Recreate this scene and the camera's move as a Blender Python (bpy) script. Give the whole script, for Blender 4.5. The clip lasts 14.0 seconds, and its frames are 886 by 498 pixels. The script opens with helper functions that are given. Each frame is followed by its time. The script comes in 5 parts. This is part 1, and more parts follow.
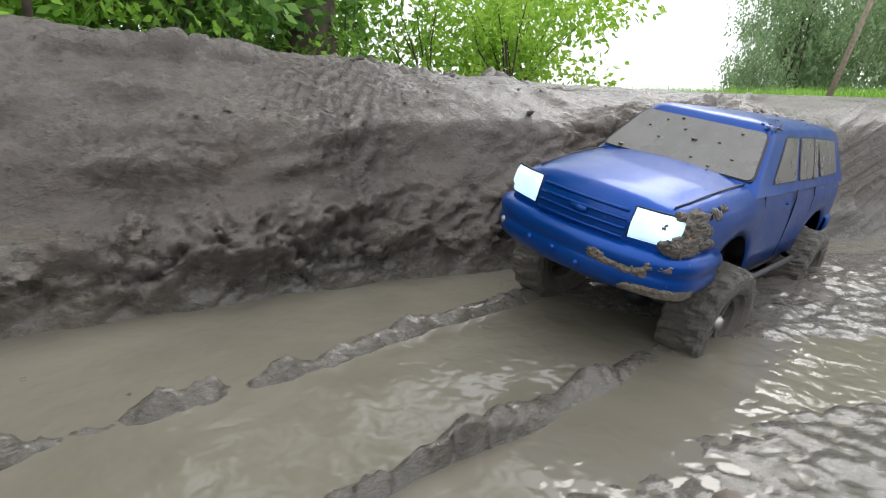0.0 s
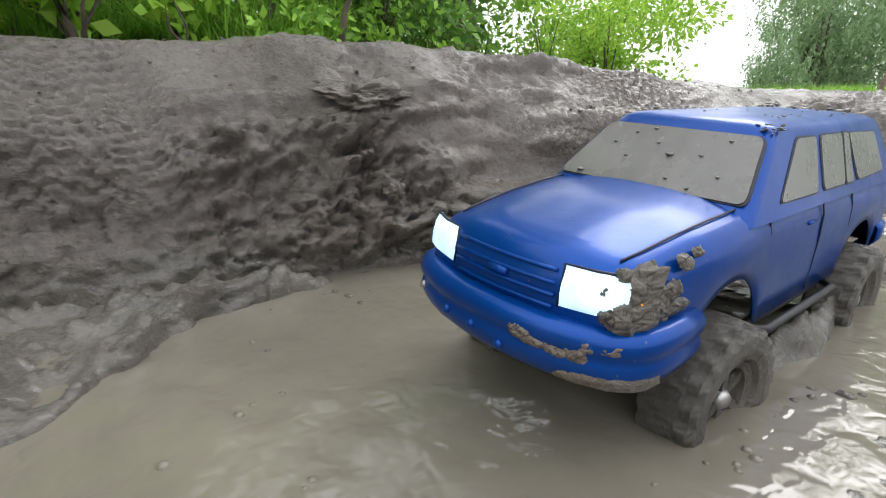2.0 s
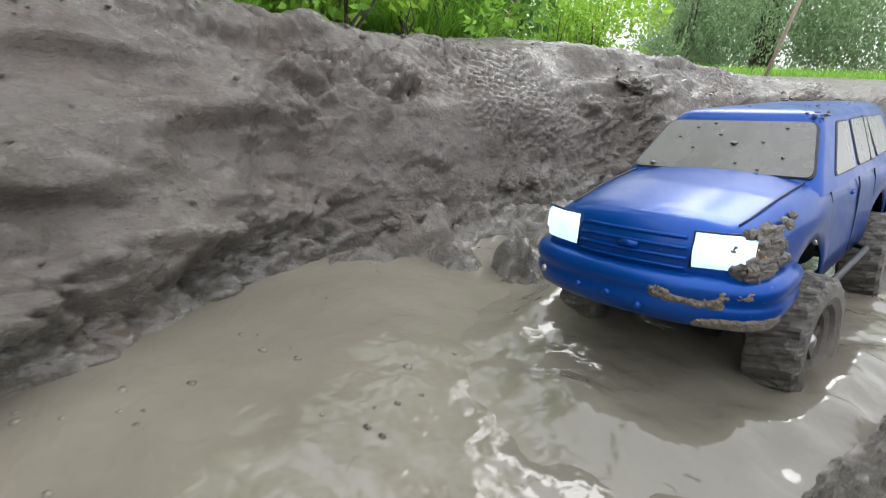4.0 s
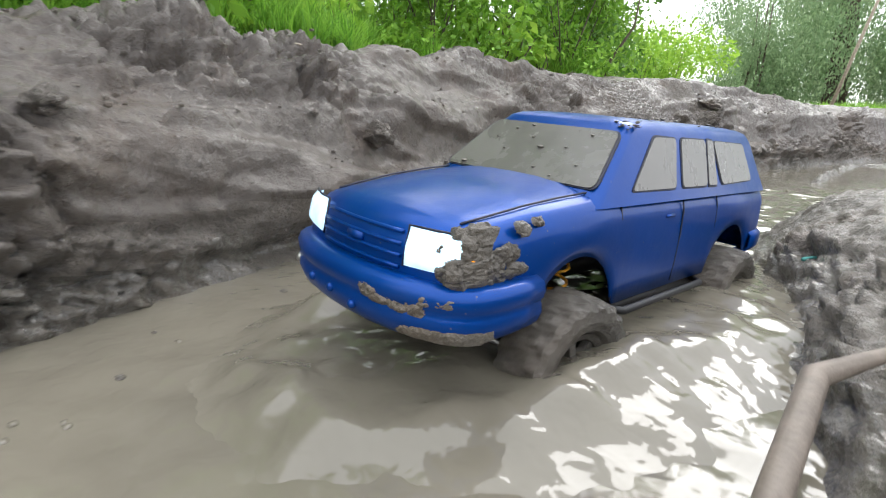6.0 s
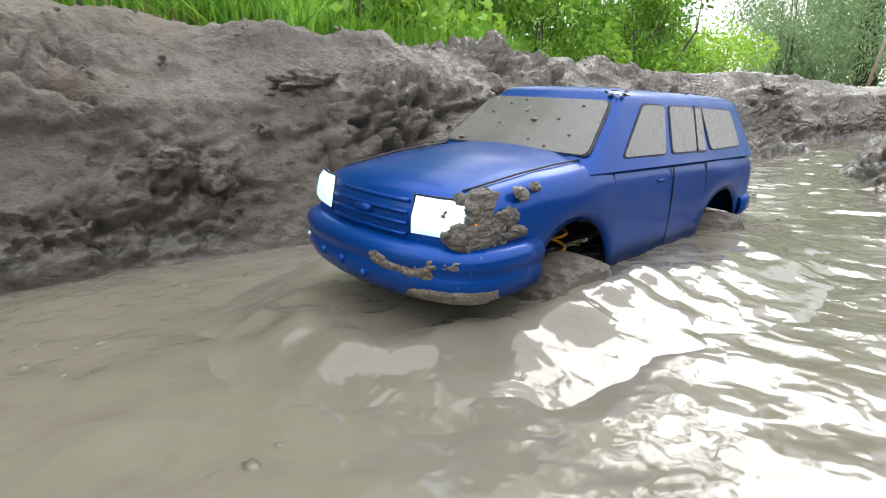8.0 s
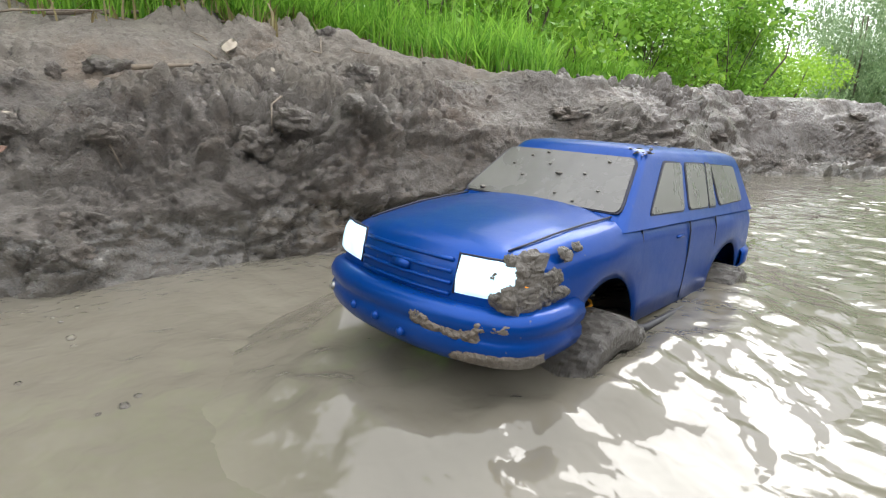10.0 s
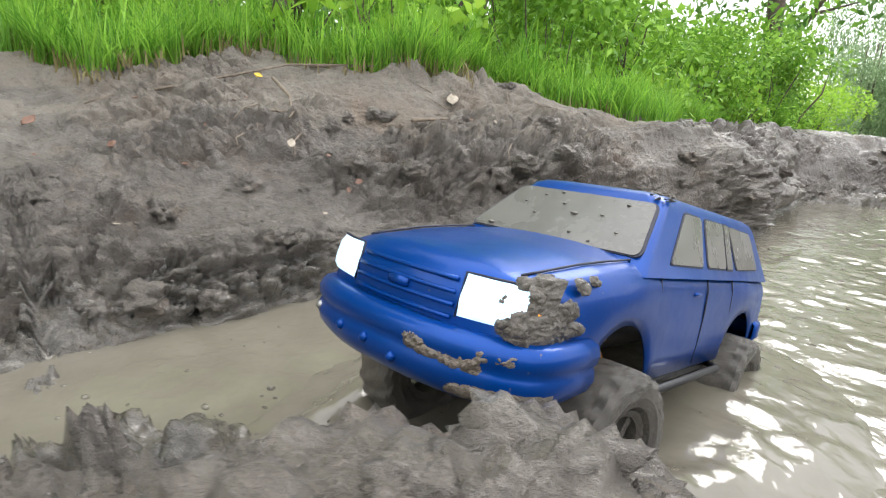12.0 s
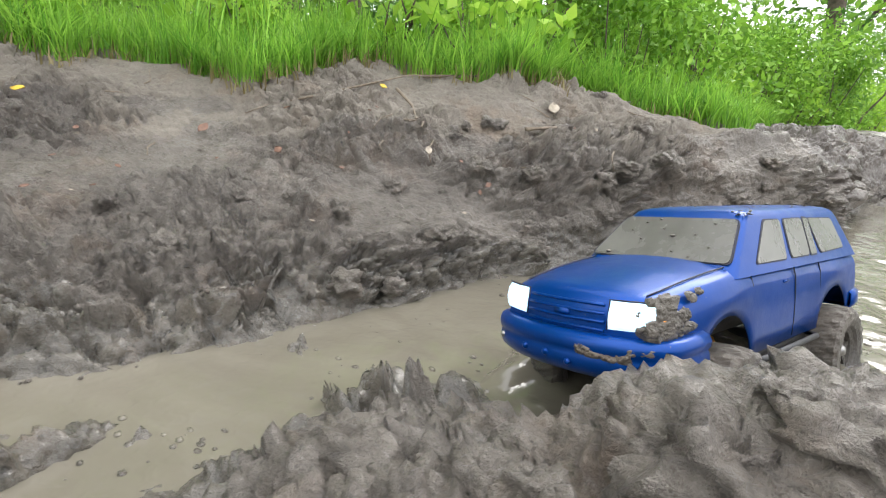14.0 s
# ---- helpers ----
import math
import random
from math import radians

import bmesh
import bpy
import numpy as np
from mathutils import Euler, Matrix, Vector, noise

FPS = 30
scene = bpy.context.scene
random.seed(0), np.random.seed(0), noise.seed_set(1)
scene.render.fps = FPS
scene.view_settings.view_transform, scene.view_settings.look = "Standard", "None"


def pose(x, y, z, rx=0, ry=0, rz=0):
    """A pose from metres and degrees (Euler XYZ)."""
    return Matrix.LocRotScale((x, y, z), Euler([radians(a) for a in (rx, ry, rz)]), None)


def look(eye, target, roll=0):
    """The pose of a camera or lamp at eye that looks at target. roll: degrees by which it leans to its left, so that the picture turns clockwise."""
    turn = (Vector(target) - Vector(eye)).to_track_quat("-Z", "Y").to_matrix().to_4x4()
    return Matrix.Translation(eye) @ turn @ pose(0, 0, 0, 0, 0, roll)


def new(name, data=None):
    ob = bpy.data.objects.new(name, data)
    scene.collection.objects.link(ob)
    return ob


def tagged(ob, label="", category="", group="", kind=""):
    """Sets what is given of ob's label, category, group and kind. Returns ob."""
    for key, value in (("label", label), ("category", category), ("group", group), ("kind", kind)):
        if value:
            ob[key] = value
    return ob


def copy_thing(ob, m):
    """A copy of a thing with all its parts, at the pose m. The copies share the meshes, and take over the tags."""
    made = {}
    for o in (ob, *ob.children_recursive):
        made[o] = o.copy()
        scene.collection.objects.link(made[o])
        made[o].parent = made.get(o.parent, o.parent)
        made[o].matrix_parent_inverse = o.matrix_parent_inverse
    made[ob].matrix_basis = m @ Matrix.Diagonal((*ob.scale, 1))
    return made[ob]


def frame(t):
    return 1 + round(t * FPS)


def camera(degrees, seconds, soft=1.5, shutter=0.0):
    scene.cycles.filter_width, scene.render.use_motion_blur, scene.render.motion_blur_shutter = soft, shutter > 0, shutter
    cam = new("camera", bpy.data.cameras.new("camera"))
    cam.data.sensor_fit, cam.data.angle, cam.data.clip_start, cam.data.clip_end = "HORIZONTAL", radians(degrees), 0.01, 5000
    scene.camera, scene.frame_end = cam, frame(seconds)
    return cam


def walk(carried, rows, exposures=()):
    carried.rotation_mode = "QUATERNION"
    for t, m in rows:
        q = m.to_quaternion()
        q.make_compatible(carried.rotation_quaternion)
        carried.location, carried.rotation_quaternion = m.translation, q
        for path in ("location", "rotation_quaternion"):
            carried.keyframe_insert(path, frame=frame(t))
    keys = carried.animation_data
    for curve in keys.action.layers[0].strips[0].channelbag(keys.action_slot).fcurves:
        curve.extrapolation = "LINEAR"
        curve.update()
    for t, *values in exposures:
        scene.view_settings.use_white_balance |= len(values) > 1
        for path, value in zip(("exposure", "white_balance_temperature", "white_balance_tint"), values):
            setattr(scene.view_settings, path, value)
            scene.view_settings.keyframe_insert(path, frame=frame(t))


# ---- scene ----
cam = camera(78.2, 14.0, soft=1.0, shutter=0.2)
PATH = [
    (0, (0.189, 0.237, 0.241), (-1.263, 1.497, -0.313), 1.2),
    (0.5, (0.155, 0.096, 0.210), (-1.321, 1.352, -0.286), -0.3),
    (1, (0.156, -0.034, 0.247), (-1.342, 1.167, -0.318), -0.4),
    (1.5, (0.147, -0.181, 0.250), (-1.364, 0.998, -0.319), -0.7),
    (2, (0.108, -0.359, 0.235), (-1.351, 0.897, -0.309), 0.2),
    (2.5, (0.058, -0.582, 0.243), (-1.292, 0.778, -0.329), 2.4),
    (3, (-0.032, -0.818, 0.245), (-1.297, 0.612, -0.349), 2.4),
    (3.5, (-0.111, -1.053, 0.263), (-1.276, 0.443, -0.373), 2.8),
    (4, (-0.135, -1.259, 0.273), (-1.232, 0.278, -0.384), 2.4),
    (4.2, (-0.131, -1.332, 0.273), (-1.209, 0.214, -0.395), 3.2),
    (6.3, (0.105, -2.058, 0.193), (-1.228, -0.645, -0.283), 0.6),
    (6.5, (0.119, -2.123, 0.181), (-1.225, -0.715, -0.279), 0.0),
    (7, (0.120, -2.294, 0.160), (-1.233, -0.890, -0.285), -1.1),
    (7.5, (0.108, -2.441, 0.160), (-1.244, -1.036, -0.286), -2.1),
    (7.7, (0.108, -2.501, 0.160), (-1.250, -1.104, -0.292), -2.3),
    (9.8, (0.128, -3.065, 0.215), (-1.338, -1.789, -0.257), 0.3),
    (10, (0.113, -3.115, 0.214), (-1.339, -1.822, -0.254), 0.5),
    (10.5, (0.079, -3.222, 0.212), (-1.357, -1.905, -0.237), 1.5),
    (11, (0.065, -3.347, 0.233), (-1.372, -2.034, -0.228), 2.9),
    (11.5, (0.053, -3.477, 0.246), (-1.399, -2.179, -0.205), 3.2),
    (12, (0.080, -3.604, 0.291), (-1.367, -2.306, -0.177), 3.1),
    (12.5, (0.080, -3.707, 0.328), (-1.357, -2.408, -0.168), 3.4),
    (13, (0.058, -3.810, 0.346), (-1.396, -2.536, -0.167), 3.7),
    (13.5, (0.067, -3.888, 0.337), (-1.442, -2.685, -0.189), 2.8),
    (14, (0.059, -3.830, 0.320), (-1.446, -2.614, -0.184), 3.6),
]

walk(cam, [(t, look(eye, target, roll)) for t, eye, target, roll in PATH], [(0, -0.16, 6450, 10), (2.0, 0.0, 6450, 10), (4.2, 0.18, 6350, 10), (6.5, 0.26, 6450, 10), (10.0, 0.3, 6500, 10), (12.0, 0.4, 6550, 10), (14.0, 0.45, 6600, 10)])

# ---- light: a bright overcast sky ----
world = bpy.data.worlds.new("sky")
scene.world = world
world.use_nodes = True
wn = world.node_tree.nodes
wl = world.node_tree.links
sky = wn.new("ShaderNodeTexSky")
sky.sky_type = "NISHITA"
sky.sun_disc = False
sky.sun_elevation = radians(40)
sky.sun_rotation = radians(-12)
cloud = wn.new("ShaderNodeMix")
cloud.data_type = "RGBA"
cloud.inputs[0].default_value = 0.93
cloud.inputs[7].default_value = (13.2, 13.5, 14.0, 1)
wl.new(sky.outputs[0], cloud.inputs[6])
# the cloud cover is brighter overhead than towards the horizon
way = wn.new("ShaderNodeTexCoord")
split = wn.new("ShaderNodeSeparateXYZ")
rise = wn.new("ShaderNodeMapRange")
rise.inputs[1].default_value, rise.inputs[2].default_value = 0.0, 1.0
rise.inputs[3].default_value, rise.inputs[4].default_value = 0.72, 1.42
shade = wn.new("ShaderNodeVectorMath")
shade.operation = "SCALE"
wl.new(way.outputs["Generated"], split.inputs[0])
wl.new(split.outputs["Z"], rise.inputs[0])
wl.new(cloud.outputs[2], shade.inputs[0])
wl.new(rise.outputs[0], shade.inputs["Scale"])
wl.new(shade.outputs[0], wn["Background"].inputs[0])
wn["Background"].inputs[1].default_value = 0.15
sun = new("sun", bpy.data.lights.new("sun", "SUN"))
sun.data.energy, sun.data.angle, sun.data.color = 1.5, radians(30), (1, 0.98, 0.95)
sun.matrix_world = look((-0.16, 0.75, 0.645), (0, 0, 0))


# ---- materials ----
class Nodes:
    """A small writer of node materials."""

    def __init__(self, name, rough=0.5, metal=0.0, spec=0.5):
        self.mat = bpy.data.materials.new(name)
        self.mat.use_nodes = True
        self.tree = self.mat.node_tree
        self.bsdf = self.tree.nodes["Principled BSDF"]
        self.bsdf.inputs["Roughness"].default_value = rough
        self.bsdf.inputs["Metallic"].default_value = metal
        self.bsdf.inputs["Specular IOR Level"].default_value = spec
        self.coord = self.tree.nodes.new("ShaderNodeTexCoord").outputs["Object"]

    def noise(self, scale, detail=4.0, rough=0.6, distort=0.0, stretch=None):
        n = self.tree.nodes.new("ShaderNodeTexNoise")
        n.inputs["Scale"].default_value = scale
        n.inputs["Detail"].default_value = detail
        n.inputs["Roughness"].default_value = rough
        n.inputs["Distortion"].default_value = distort
        src = self.coord
        if stretch:
            m = self.tree.nodes.new("ShaderNodeMapping")
            m.inputs["Scale"].default_value = stretch
            self.tree.links.new(src, m.inputs[0])
            src = m.outputs[0]
        self.tree.links.new(src, n.inputs["Vector"])
        return n.outputs["Fac"]

    def ramp(self, fac, *stops):
        r = self.tree.nodes.new("ShaderNodeValToRGB")
        els = r.color_ramp.elements
        while len(els) < len(stops):
            els.new(0.5)
        for el, (pos, col) in zip(els, stops):
            el.position = pos
            el.color = (*col, 1) if len(col) == 3 else col
        self.tree.links.new(fac, r.inputs[0])
        return r.outputs[0]

    def mix(self, fac, a, b):
        m = self.tree.nodes.new("ShaderNodeMix")
        m.data_type = "RGBA"
        for sock, v in ((m.inputs[0], fac), (m.inputs[6], a), (m.inputs[7], b)):
            if isinstance(v, (tuple, float, int)):
                sock.default_value = (*v, 1) if isinstance(v, tuple) else v
            else:
                self.tree.links.new(v, sock)
        return m.outputs[2]

    def math(self, op, a, b):
        m = self.tree.nodes.new("ShaderNodeMath")
        m.operation = op
        for sock, v in zip(m.inputs, (a, b)):
            if isinstance(v, (float, int)):
                sock.default_value = v
            else:
                self.tree.links.new(v, sock)
        return m.outputs[0]

    def base(self, v):
        if isinstance(v, tuple):
            self.bsdf.inputs["Base Color"].default_value = (*v, 1)
        else:
            self.tree.links.new(v, self.bsdf.inputs["Base Color"])
        return self

    def put(self, key, v):
        if isinstance(v, (float, int)):
            self.bsdf.inputs[key].default_value = v
        else:
            self.tree.links.new(v, self.bsdf.inputs[key])
        return self

    def bump(self, height, strength=0.5, distance=0.01):
        b = self.tree.nodes.new("ShaderNodeBump")
        b.inputs["Strength"].default_value = strength
        b.inputs["Distance"].default_value = distance
        self.tree.links.new(height, b.inputs["Height"])
        self.tree.links.new(b.outputs[0], self.bsdf.inputs["Normal"])
        return self


def mud_material(name, dark, mid, light, rough, depth=0.006, film=0.0):
    m = Nodes(name, spec=0.5)
    big, small, crumb, grit = m.noise(2.6, 5), m.noise(19, 8, 0.7, 0.3), m.noise(85, 6, 0.7, 0.3), m.noise(300, 4, 0.7)
    tone = m.mix(0.45, m.ramp(big, (0.36, dark), (0.52, mid), (0.68, light)), m.ramp(small, (0.34, dark), (0.5, mid), (0.7, light)))
    brown = m.ramp(m.noise(6, 6, 0.7), (0.52, (0, 0, 0)), (0.72, (0.75, 0.75, 0.75)))
    tone = m.mix(brown, tone, (mid[0] * 1.02, mid[1] * 0.86, mid[2] * 0.74))
    # shade of tiny cavities painted into the colour as dark noise spots
    cavity_shade = m.ramp(m.noise(110, 6, 0.75, 0.5), (0.36, (0.6, 0.6, 0.6)), (0.45, (0, 0, 0)))
    tone = m.mix(cavity_shade, tone, tuple(c * 0.5 for c in dark))
    flecks = m.ramp(grit, (0.58, (0, 0, 0)), (0.7, (0.5, 0.5, 0.5)))
    m.base(m.mix(flecks, tone, tuple(c * 1.3 for c in light)))
    wet = m.noise(5.5, 5, 0.65)
    m.put("Roughness", m.mix(0.5, m.ramp(wet, (0.38, (max(0.08, rough - 0.28),) * 3), (0.6, (rough,) * 3)), m.ramp(crumb, (0.38, (rough + 0.15,) * 3), (0.6, (max(0.1, rough - 0.2),) * 3))))
    h = m.math("ADD", m.math("MULTIPLY", small, 0.8), m.math("ADD", crumb, m.math("MULTIPLY", grit, 0.35)))
    m.bump(h, 0.9, depth)
    m.put("Coat Weight", film).put("Coat Roughness", 0.12)
    return m.mat


MUD = mud_material("mud", (0.129, 0.11, 0.093), (0.227, 0.198, 0.171), (0.34, 0.306, 0.268), 0.46, 0.028, 0.14)
SMEARED = mud_material("smeared_mud", (0.073, 0.06, 0.05), (0.104, 0.088, 0.075), (0.142, 0.123, 0.106), 0.42, 0.006, 0.15)
DRY_MUD = mud_material("dry_mud", (0.146, 0.127, 0.105), (0.214, 0.187, 0.155), (0.301, 0.268, 0.224), 0.75, 0.012)
WET_MUD = mud_material("wet_mud", (0.095, 0.084, 0.069), (0.151, 0.134, 0.112), (0.227, 0.204, 0.171), 0.27, 0.013, 0.55)


def plain(name, colour, rough=0.5, metal=0.0, vary=0.25, scale=60, bump=0.15, spec=0.5):
    m = Nodes(name, rough, metal, spec)
    n = m.noise(scale, 5)
    lo, hi = (tuple(c * (1 - vary) for c in colour), tuple(min(1, c * (1 + vary)) for c in colour))
    m.base(m.ramp(n, (0.3, lo), (0.7, hi)))
    m.bump(n, bump, 0.004)
    return m.mat


def water_material():
    m = Nodes("muddy_water", 0.05, spec=0.5)
    silt = m.noise(3.6, 5, 0.6, 0.8)
    m.base(m.ramp(silt, (0.3, (0.128, 0.115, 0.09)), (0.7, (0.178, 0.161, 0.127))))
    m.put("Roughness", m.ramp(m.noise(7, 3), (0.35, (0.03,) * 3), (0.7, (0.09,) * 3)))
    m.bump(m.noise(60, 1, 0.4, 0.5), 0.3, 0.004)
    return m.mat


WATER = water_material()


def leaf_material(name, a, b, back=0.35, rough=0.45):
    m = Nodes(name, rough, spec=0.35)
    g = m.tree.nodes.new("ShaderNodeNewGeometry")
    m.base(m.ramp(g.outputs["Random Per Island"], (0.0, a), (0.55, tuple((x + y) / 2 for x, y in zip(a, b))), (1.0, b)))
    tr = m.tree.nodes.new("ShaderNodeBsdfTranslucent")
    ramp_out = m.bsdf.inputs["Base Color"].links[0].from_socket
    m.tree.links.new(ramp_out, tr.inputs[0])
    mixer = m.tree.nodes.new("ShaderNodeMixShader")
    mixer.inputs[0].default_value = back
    m.tree.links.new(m.bsdf.outputs[0], mixer.inputs[1])
    m.tree.links.new(tr.outputs[0], mixer.inputs[2])
    m.tree.links.new(mixer.outputs[0], m.tree.nodes["Material Output"].inputs[0])
    return m.mat


LEAF = leaf_material("leaf_green", (0.11, 0.26, 0.026), (0.32, 0.56, 0.07))
LEAF_BRIGHT = leaf_material("leaf_fresh", (0.2, 0.4, 0.035), (0.46, 0.68, 0.1), 0.5)
LEAF_DARK = leaf_material("leaf_dark", (0.06, 0.16, 0.03), (0.22, 0.42, 0.07))
LEAF_WILLOW = leaf_material("leaf_willow", (0.2, 0.32, 0.15), (0.42, 0.55, 0.3), 0.5)
GRASS = leaf_material("grass", (0.09, 0.25, 0.026), (0.38, 0.65, 0.095), 0.5)
DRY = leaf_material("dry_grass", (0.16, 0.12, 0.05), (0.3, 0.26, 0.12), 0.3)
BARK = plain("bark", (0.1, 0.08, 0.06), 0.9, vary=0.5, scale=30, bump=0.8)
PALE_WOOD = plain("pale_wood", (0.45, 0.38, 0.3), 0.8, vary=0.3, scale=80)
TWIG = plain("twig", (0.2, 0.16, 0.12), 0.8, vary=0.4, scale=90)
STICK = plain("stick_wood", (0.17, 0.14, 0.115), 0.6, vary=0.35, scale=45, bump=0.4)
DEAD_LEAF = plain("dead_leaf", (0.17, 0.09, 0.06), 0.6, vary=0.35, scale=60)
YELLOW_LEAF = plain("yellow_leaf", (0.62, 0.42, 0.05), 0.55, vary=0.25)
PALE_LEAF = plain("pale_leaf", (0.33, 0.28, 0.22), 0.6, vary=0.3)
STRING = plain("string", (0.08, 0.32, 0.3), 0.7)


def paint_material():
    m = Nodes("blue_paint", 0.34, 0.5)
    fine = m.noise(150, 5, 0.7)
    dust = m.ramp(m.noise(17, 6, 0.7), (0.5, (0, 0, 0)), (0.8, (0.3, 0.3, 0.3)))
    specks = m.ramp(m.noise(210, 3, 0.6), (0.69, (0, 0, 0)), (0.76, (0.7, 0.7, 0.7)))
    blue = m.ramp(m.noise(8, 3), (0.3, (0.0, 0.036, 0.2)), (0.7, (0.0, 0.048, 0.26)))
    m.base(m.mix(specks, m.mix(m.math("MULTIPLY", dust, 0.1), blue, (0.2, 0.18, 0.155)), (0.16, 0.14, 0.115)))
    m.put("Metallic", m.math("MULTIPLY", m.math("SUBTRACT", 1.0, specks), 0.4))
    m.put("Roughness", m.ramp(m.noise(23, 5, 0.7), (0.3, (0.3,) * 3), (0.75, (0.46,) * 3)))
    m.put("Specular IOR Level", 0.06).put("Coat Weight", 0.34).put("Coat Roughness", 0.13)
    m.bump(fine, 0.1, 0.002)
    return m.mat


BLUE = paint_material()


def window_material():
    m = Nodes("dusty_window", 0.3, spec=0.5)
    film = m.noise(16, 6, 0.65, 0.3, (1, 1, 0.5))
    m.base(m.mix(m.ramp(m.noise(90, 5, 0.7), (0.64, (0, 0, 0)), (0.72, (1, 1, 1))), m.ramp(film, (0.3, (0.075, 0.07, 0.063)), (0.7, (0.135, 0.128, 0.116))), (0.045, 0.04, 0.034)))
    m.put("Roughness", m.ramp(film, (0.3, (0.2,) * 3), (0.7, (0.36,) * 3)))
    m.put("Coat Weight", 0.3).put("Coat Roughness", 0.1)
    return m.mat


WINDOW = window_material()
BLACK = plain("black_plastic", (0.015, 0.015, 0.017), 0.5)
SEAM = plain("seam", (0.01, 0.012, 0.03), 0.6)
RUBBER = mud_material("muddy_rubber", (0.04, 0.036, 0.031), (0.085, 0.076, 0.065), (0.14, 0.125, 0.107), 0.45, 0.004)
CAKED = mud_material("caked_mud", (0.07, 0.061, 0.05), (0.14, 0.124, 0.104), (0.22, 0.197, 0.166), 0.5, 0.003)
STEEL = plain("steel", (0.35, 0.34, 0.33), 0.4, 0.9)
RIM = plain("rim_black", (0.02, 0.02, 0.02), 0.45)
GOLD = plain("amber_coil", (0.6, 0.28, 0.02), 0.4, 0.3)


def lamp_material(name, colour, power):
    m = Nodes(name, 0.15)
    m.base(tuple(min(1, c) for c in colour))
    m.bsdf.inputs["Emission Color"].default_value = (*colour, 1)
    m.put("Emission Strength", m.ramp(m.noise(45, 2), (0.35, (power * 0.6,) * 3), (0.6, (power,) * 3)))
    m.put("Coat Weight", 0.5)
    return m.mat


HEADLIGHT = lamp_material("headlight_glow", (0.6, 0.84, 1.0), 0.95)
SIGNAL = lamp_material("signal_glow", (1.0, 0.35, 0.02), 0.7)


# ---- mesh helpers ----
def mesh_of(name, verts, faces, mats, smooth=True):
    me = bpy.data.meshes.new(name)
    me.from_pydata([tuple(v) for v in verts], [], faces)
    for mt in mats if isinstance(mats, (list, tuple)) else [mats]:
        me.materials.append(mt)
    if smooth:
        me.shade_smooth()
    me.update()
    return me


def part(name, bm, material, parent, label="", smooth=True):
    me = bpy.data.meshes.new(name)
    bmesh.ops.recalc_face_normals(bm, faces=bm.faces)
    bm.to_mesh(me)
    bm.free()
    me.materials.append(material)
    if smooth:
        me.shade_smooth()
    ob = new(name, me)
    if parent:
        ob.parent = parent
    if label:
        tagged(ob, label)
    return ob


def grid_bm(rows, closed=False):
    """A bmesh from rows of points, joined row to row."""
    bm = bmesh.new()
    vs = [[bm.verts.new(p) for p in row] for row in rows]
    for a, b in zip(vs, vs[1:]):
        n = len(a)
        for i in range(n if closed else n - 1):
            j = (i + 1) % n
            bm.faces.new((a[i], a[j], b[j], b[i]))
    return bm, vs


def tube_rows(points, radii, sides=8):
    rows = []
    pts = [Vector(p) for p in points]
    for i, (p, r) in enumerate(zip(pts, radii)):
        d = (pts[min(i + 1, len(pts) - 1)] - pts[max(i - 1, 0)]).normalized()
        a = d.orthogonal().normalized() if abs(d.z) > 0.9 else d.cross(Vector((0, 0, 1))).normalized()
        b = d.cross(a)
        rows.append([p + r * (math.cos(2 * math.pi * k / sides) * a + math.sin(2 * math.pi * k / sides) * b) for k in range(sides)])
    return rows


def tube_bm(points, radii, sides=8):
    bm, vs = grid_bm(tube_rows(points, radii, sides), True)
    bm.faces.new(vs[0])
    bm.faces.new(list(reversed(vs[-1])))
    return bm


def box_bm(x0, x1, y0, y1, z0, z1, bevel=0.002):
    bm = bmesh.new()
    bmesh.ops.create_cube(bm, size=1)
    for v in bm.verts:
        v.co = Vector(((x0 + x1) / 2 + v.co.x * (x1 - x0), (y0 + y1) / 2 + v.co.y * (y1 - y0), (z0 + z1) / 2 + v.co.z * (z1 - z0)))
    if bevel:
        bmesh.ops.bevel(bm, geom=bm.edges[:], offset=bevel, segments=2, affect="EDGES")
    return bm


def clod_bm(size, seed, detail=3, rough=0.35, flat=0.7):
    """A torn lump of mud."""
    bm = bmesh.new()
    bmesh.ops.create_icosphere(bm, subdivisions=detail, radius=1)
    off = Vector((seed * 3.7, seed * 1.3, seed * 2.1))
    for v in bm.verts:
        p = v.co.copy()
        k = 1 + rough * noise.noise(p * 1.3 + off) + rough * 0.6 * noise.noise(p * 2.6 + off) + rough * 0.4 * noise.noise(p * 6.5 + off) + rough * 0.25 * noise.noise(p * 14 + off)
        v.co = Vector((p.x * size[0] * k, p.y * size[1] * k, p.z * size[2] * k * flat))
    return bm


# ---- the ground: one sheet with the flooded rut, its cut bank and the fields beyond ----
LATTICE = np.random.RandomState(7).rand(256, 256)


def value_noise(x, y):
    xi, yi = np.floor(x).astype(int), np.floor(y).astype(int)
    fx, fy = x - xi, y - yi
    fx, fy = fx * fx * (3 - 2 * fx), fy * fy * (3 - 2 * fy)
    g = lambda a, b: LATTICE[a & 255, b & 255]  # noqa: E731
    top = g(xi, yi) * (1 - fx) + g(xi + 1, yi) * fx
    low = g(xi, yi + 1) * (1 - fx) + g(xi + 1, yi + 1) * fx
    return (top * (1 - fy) + low * fy) * 2 - 1


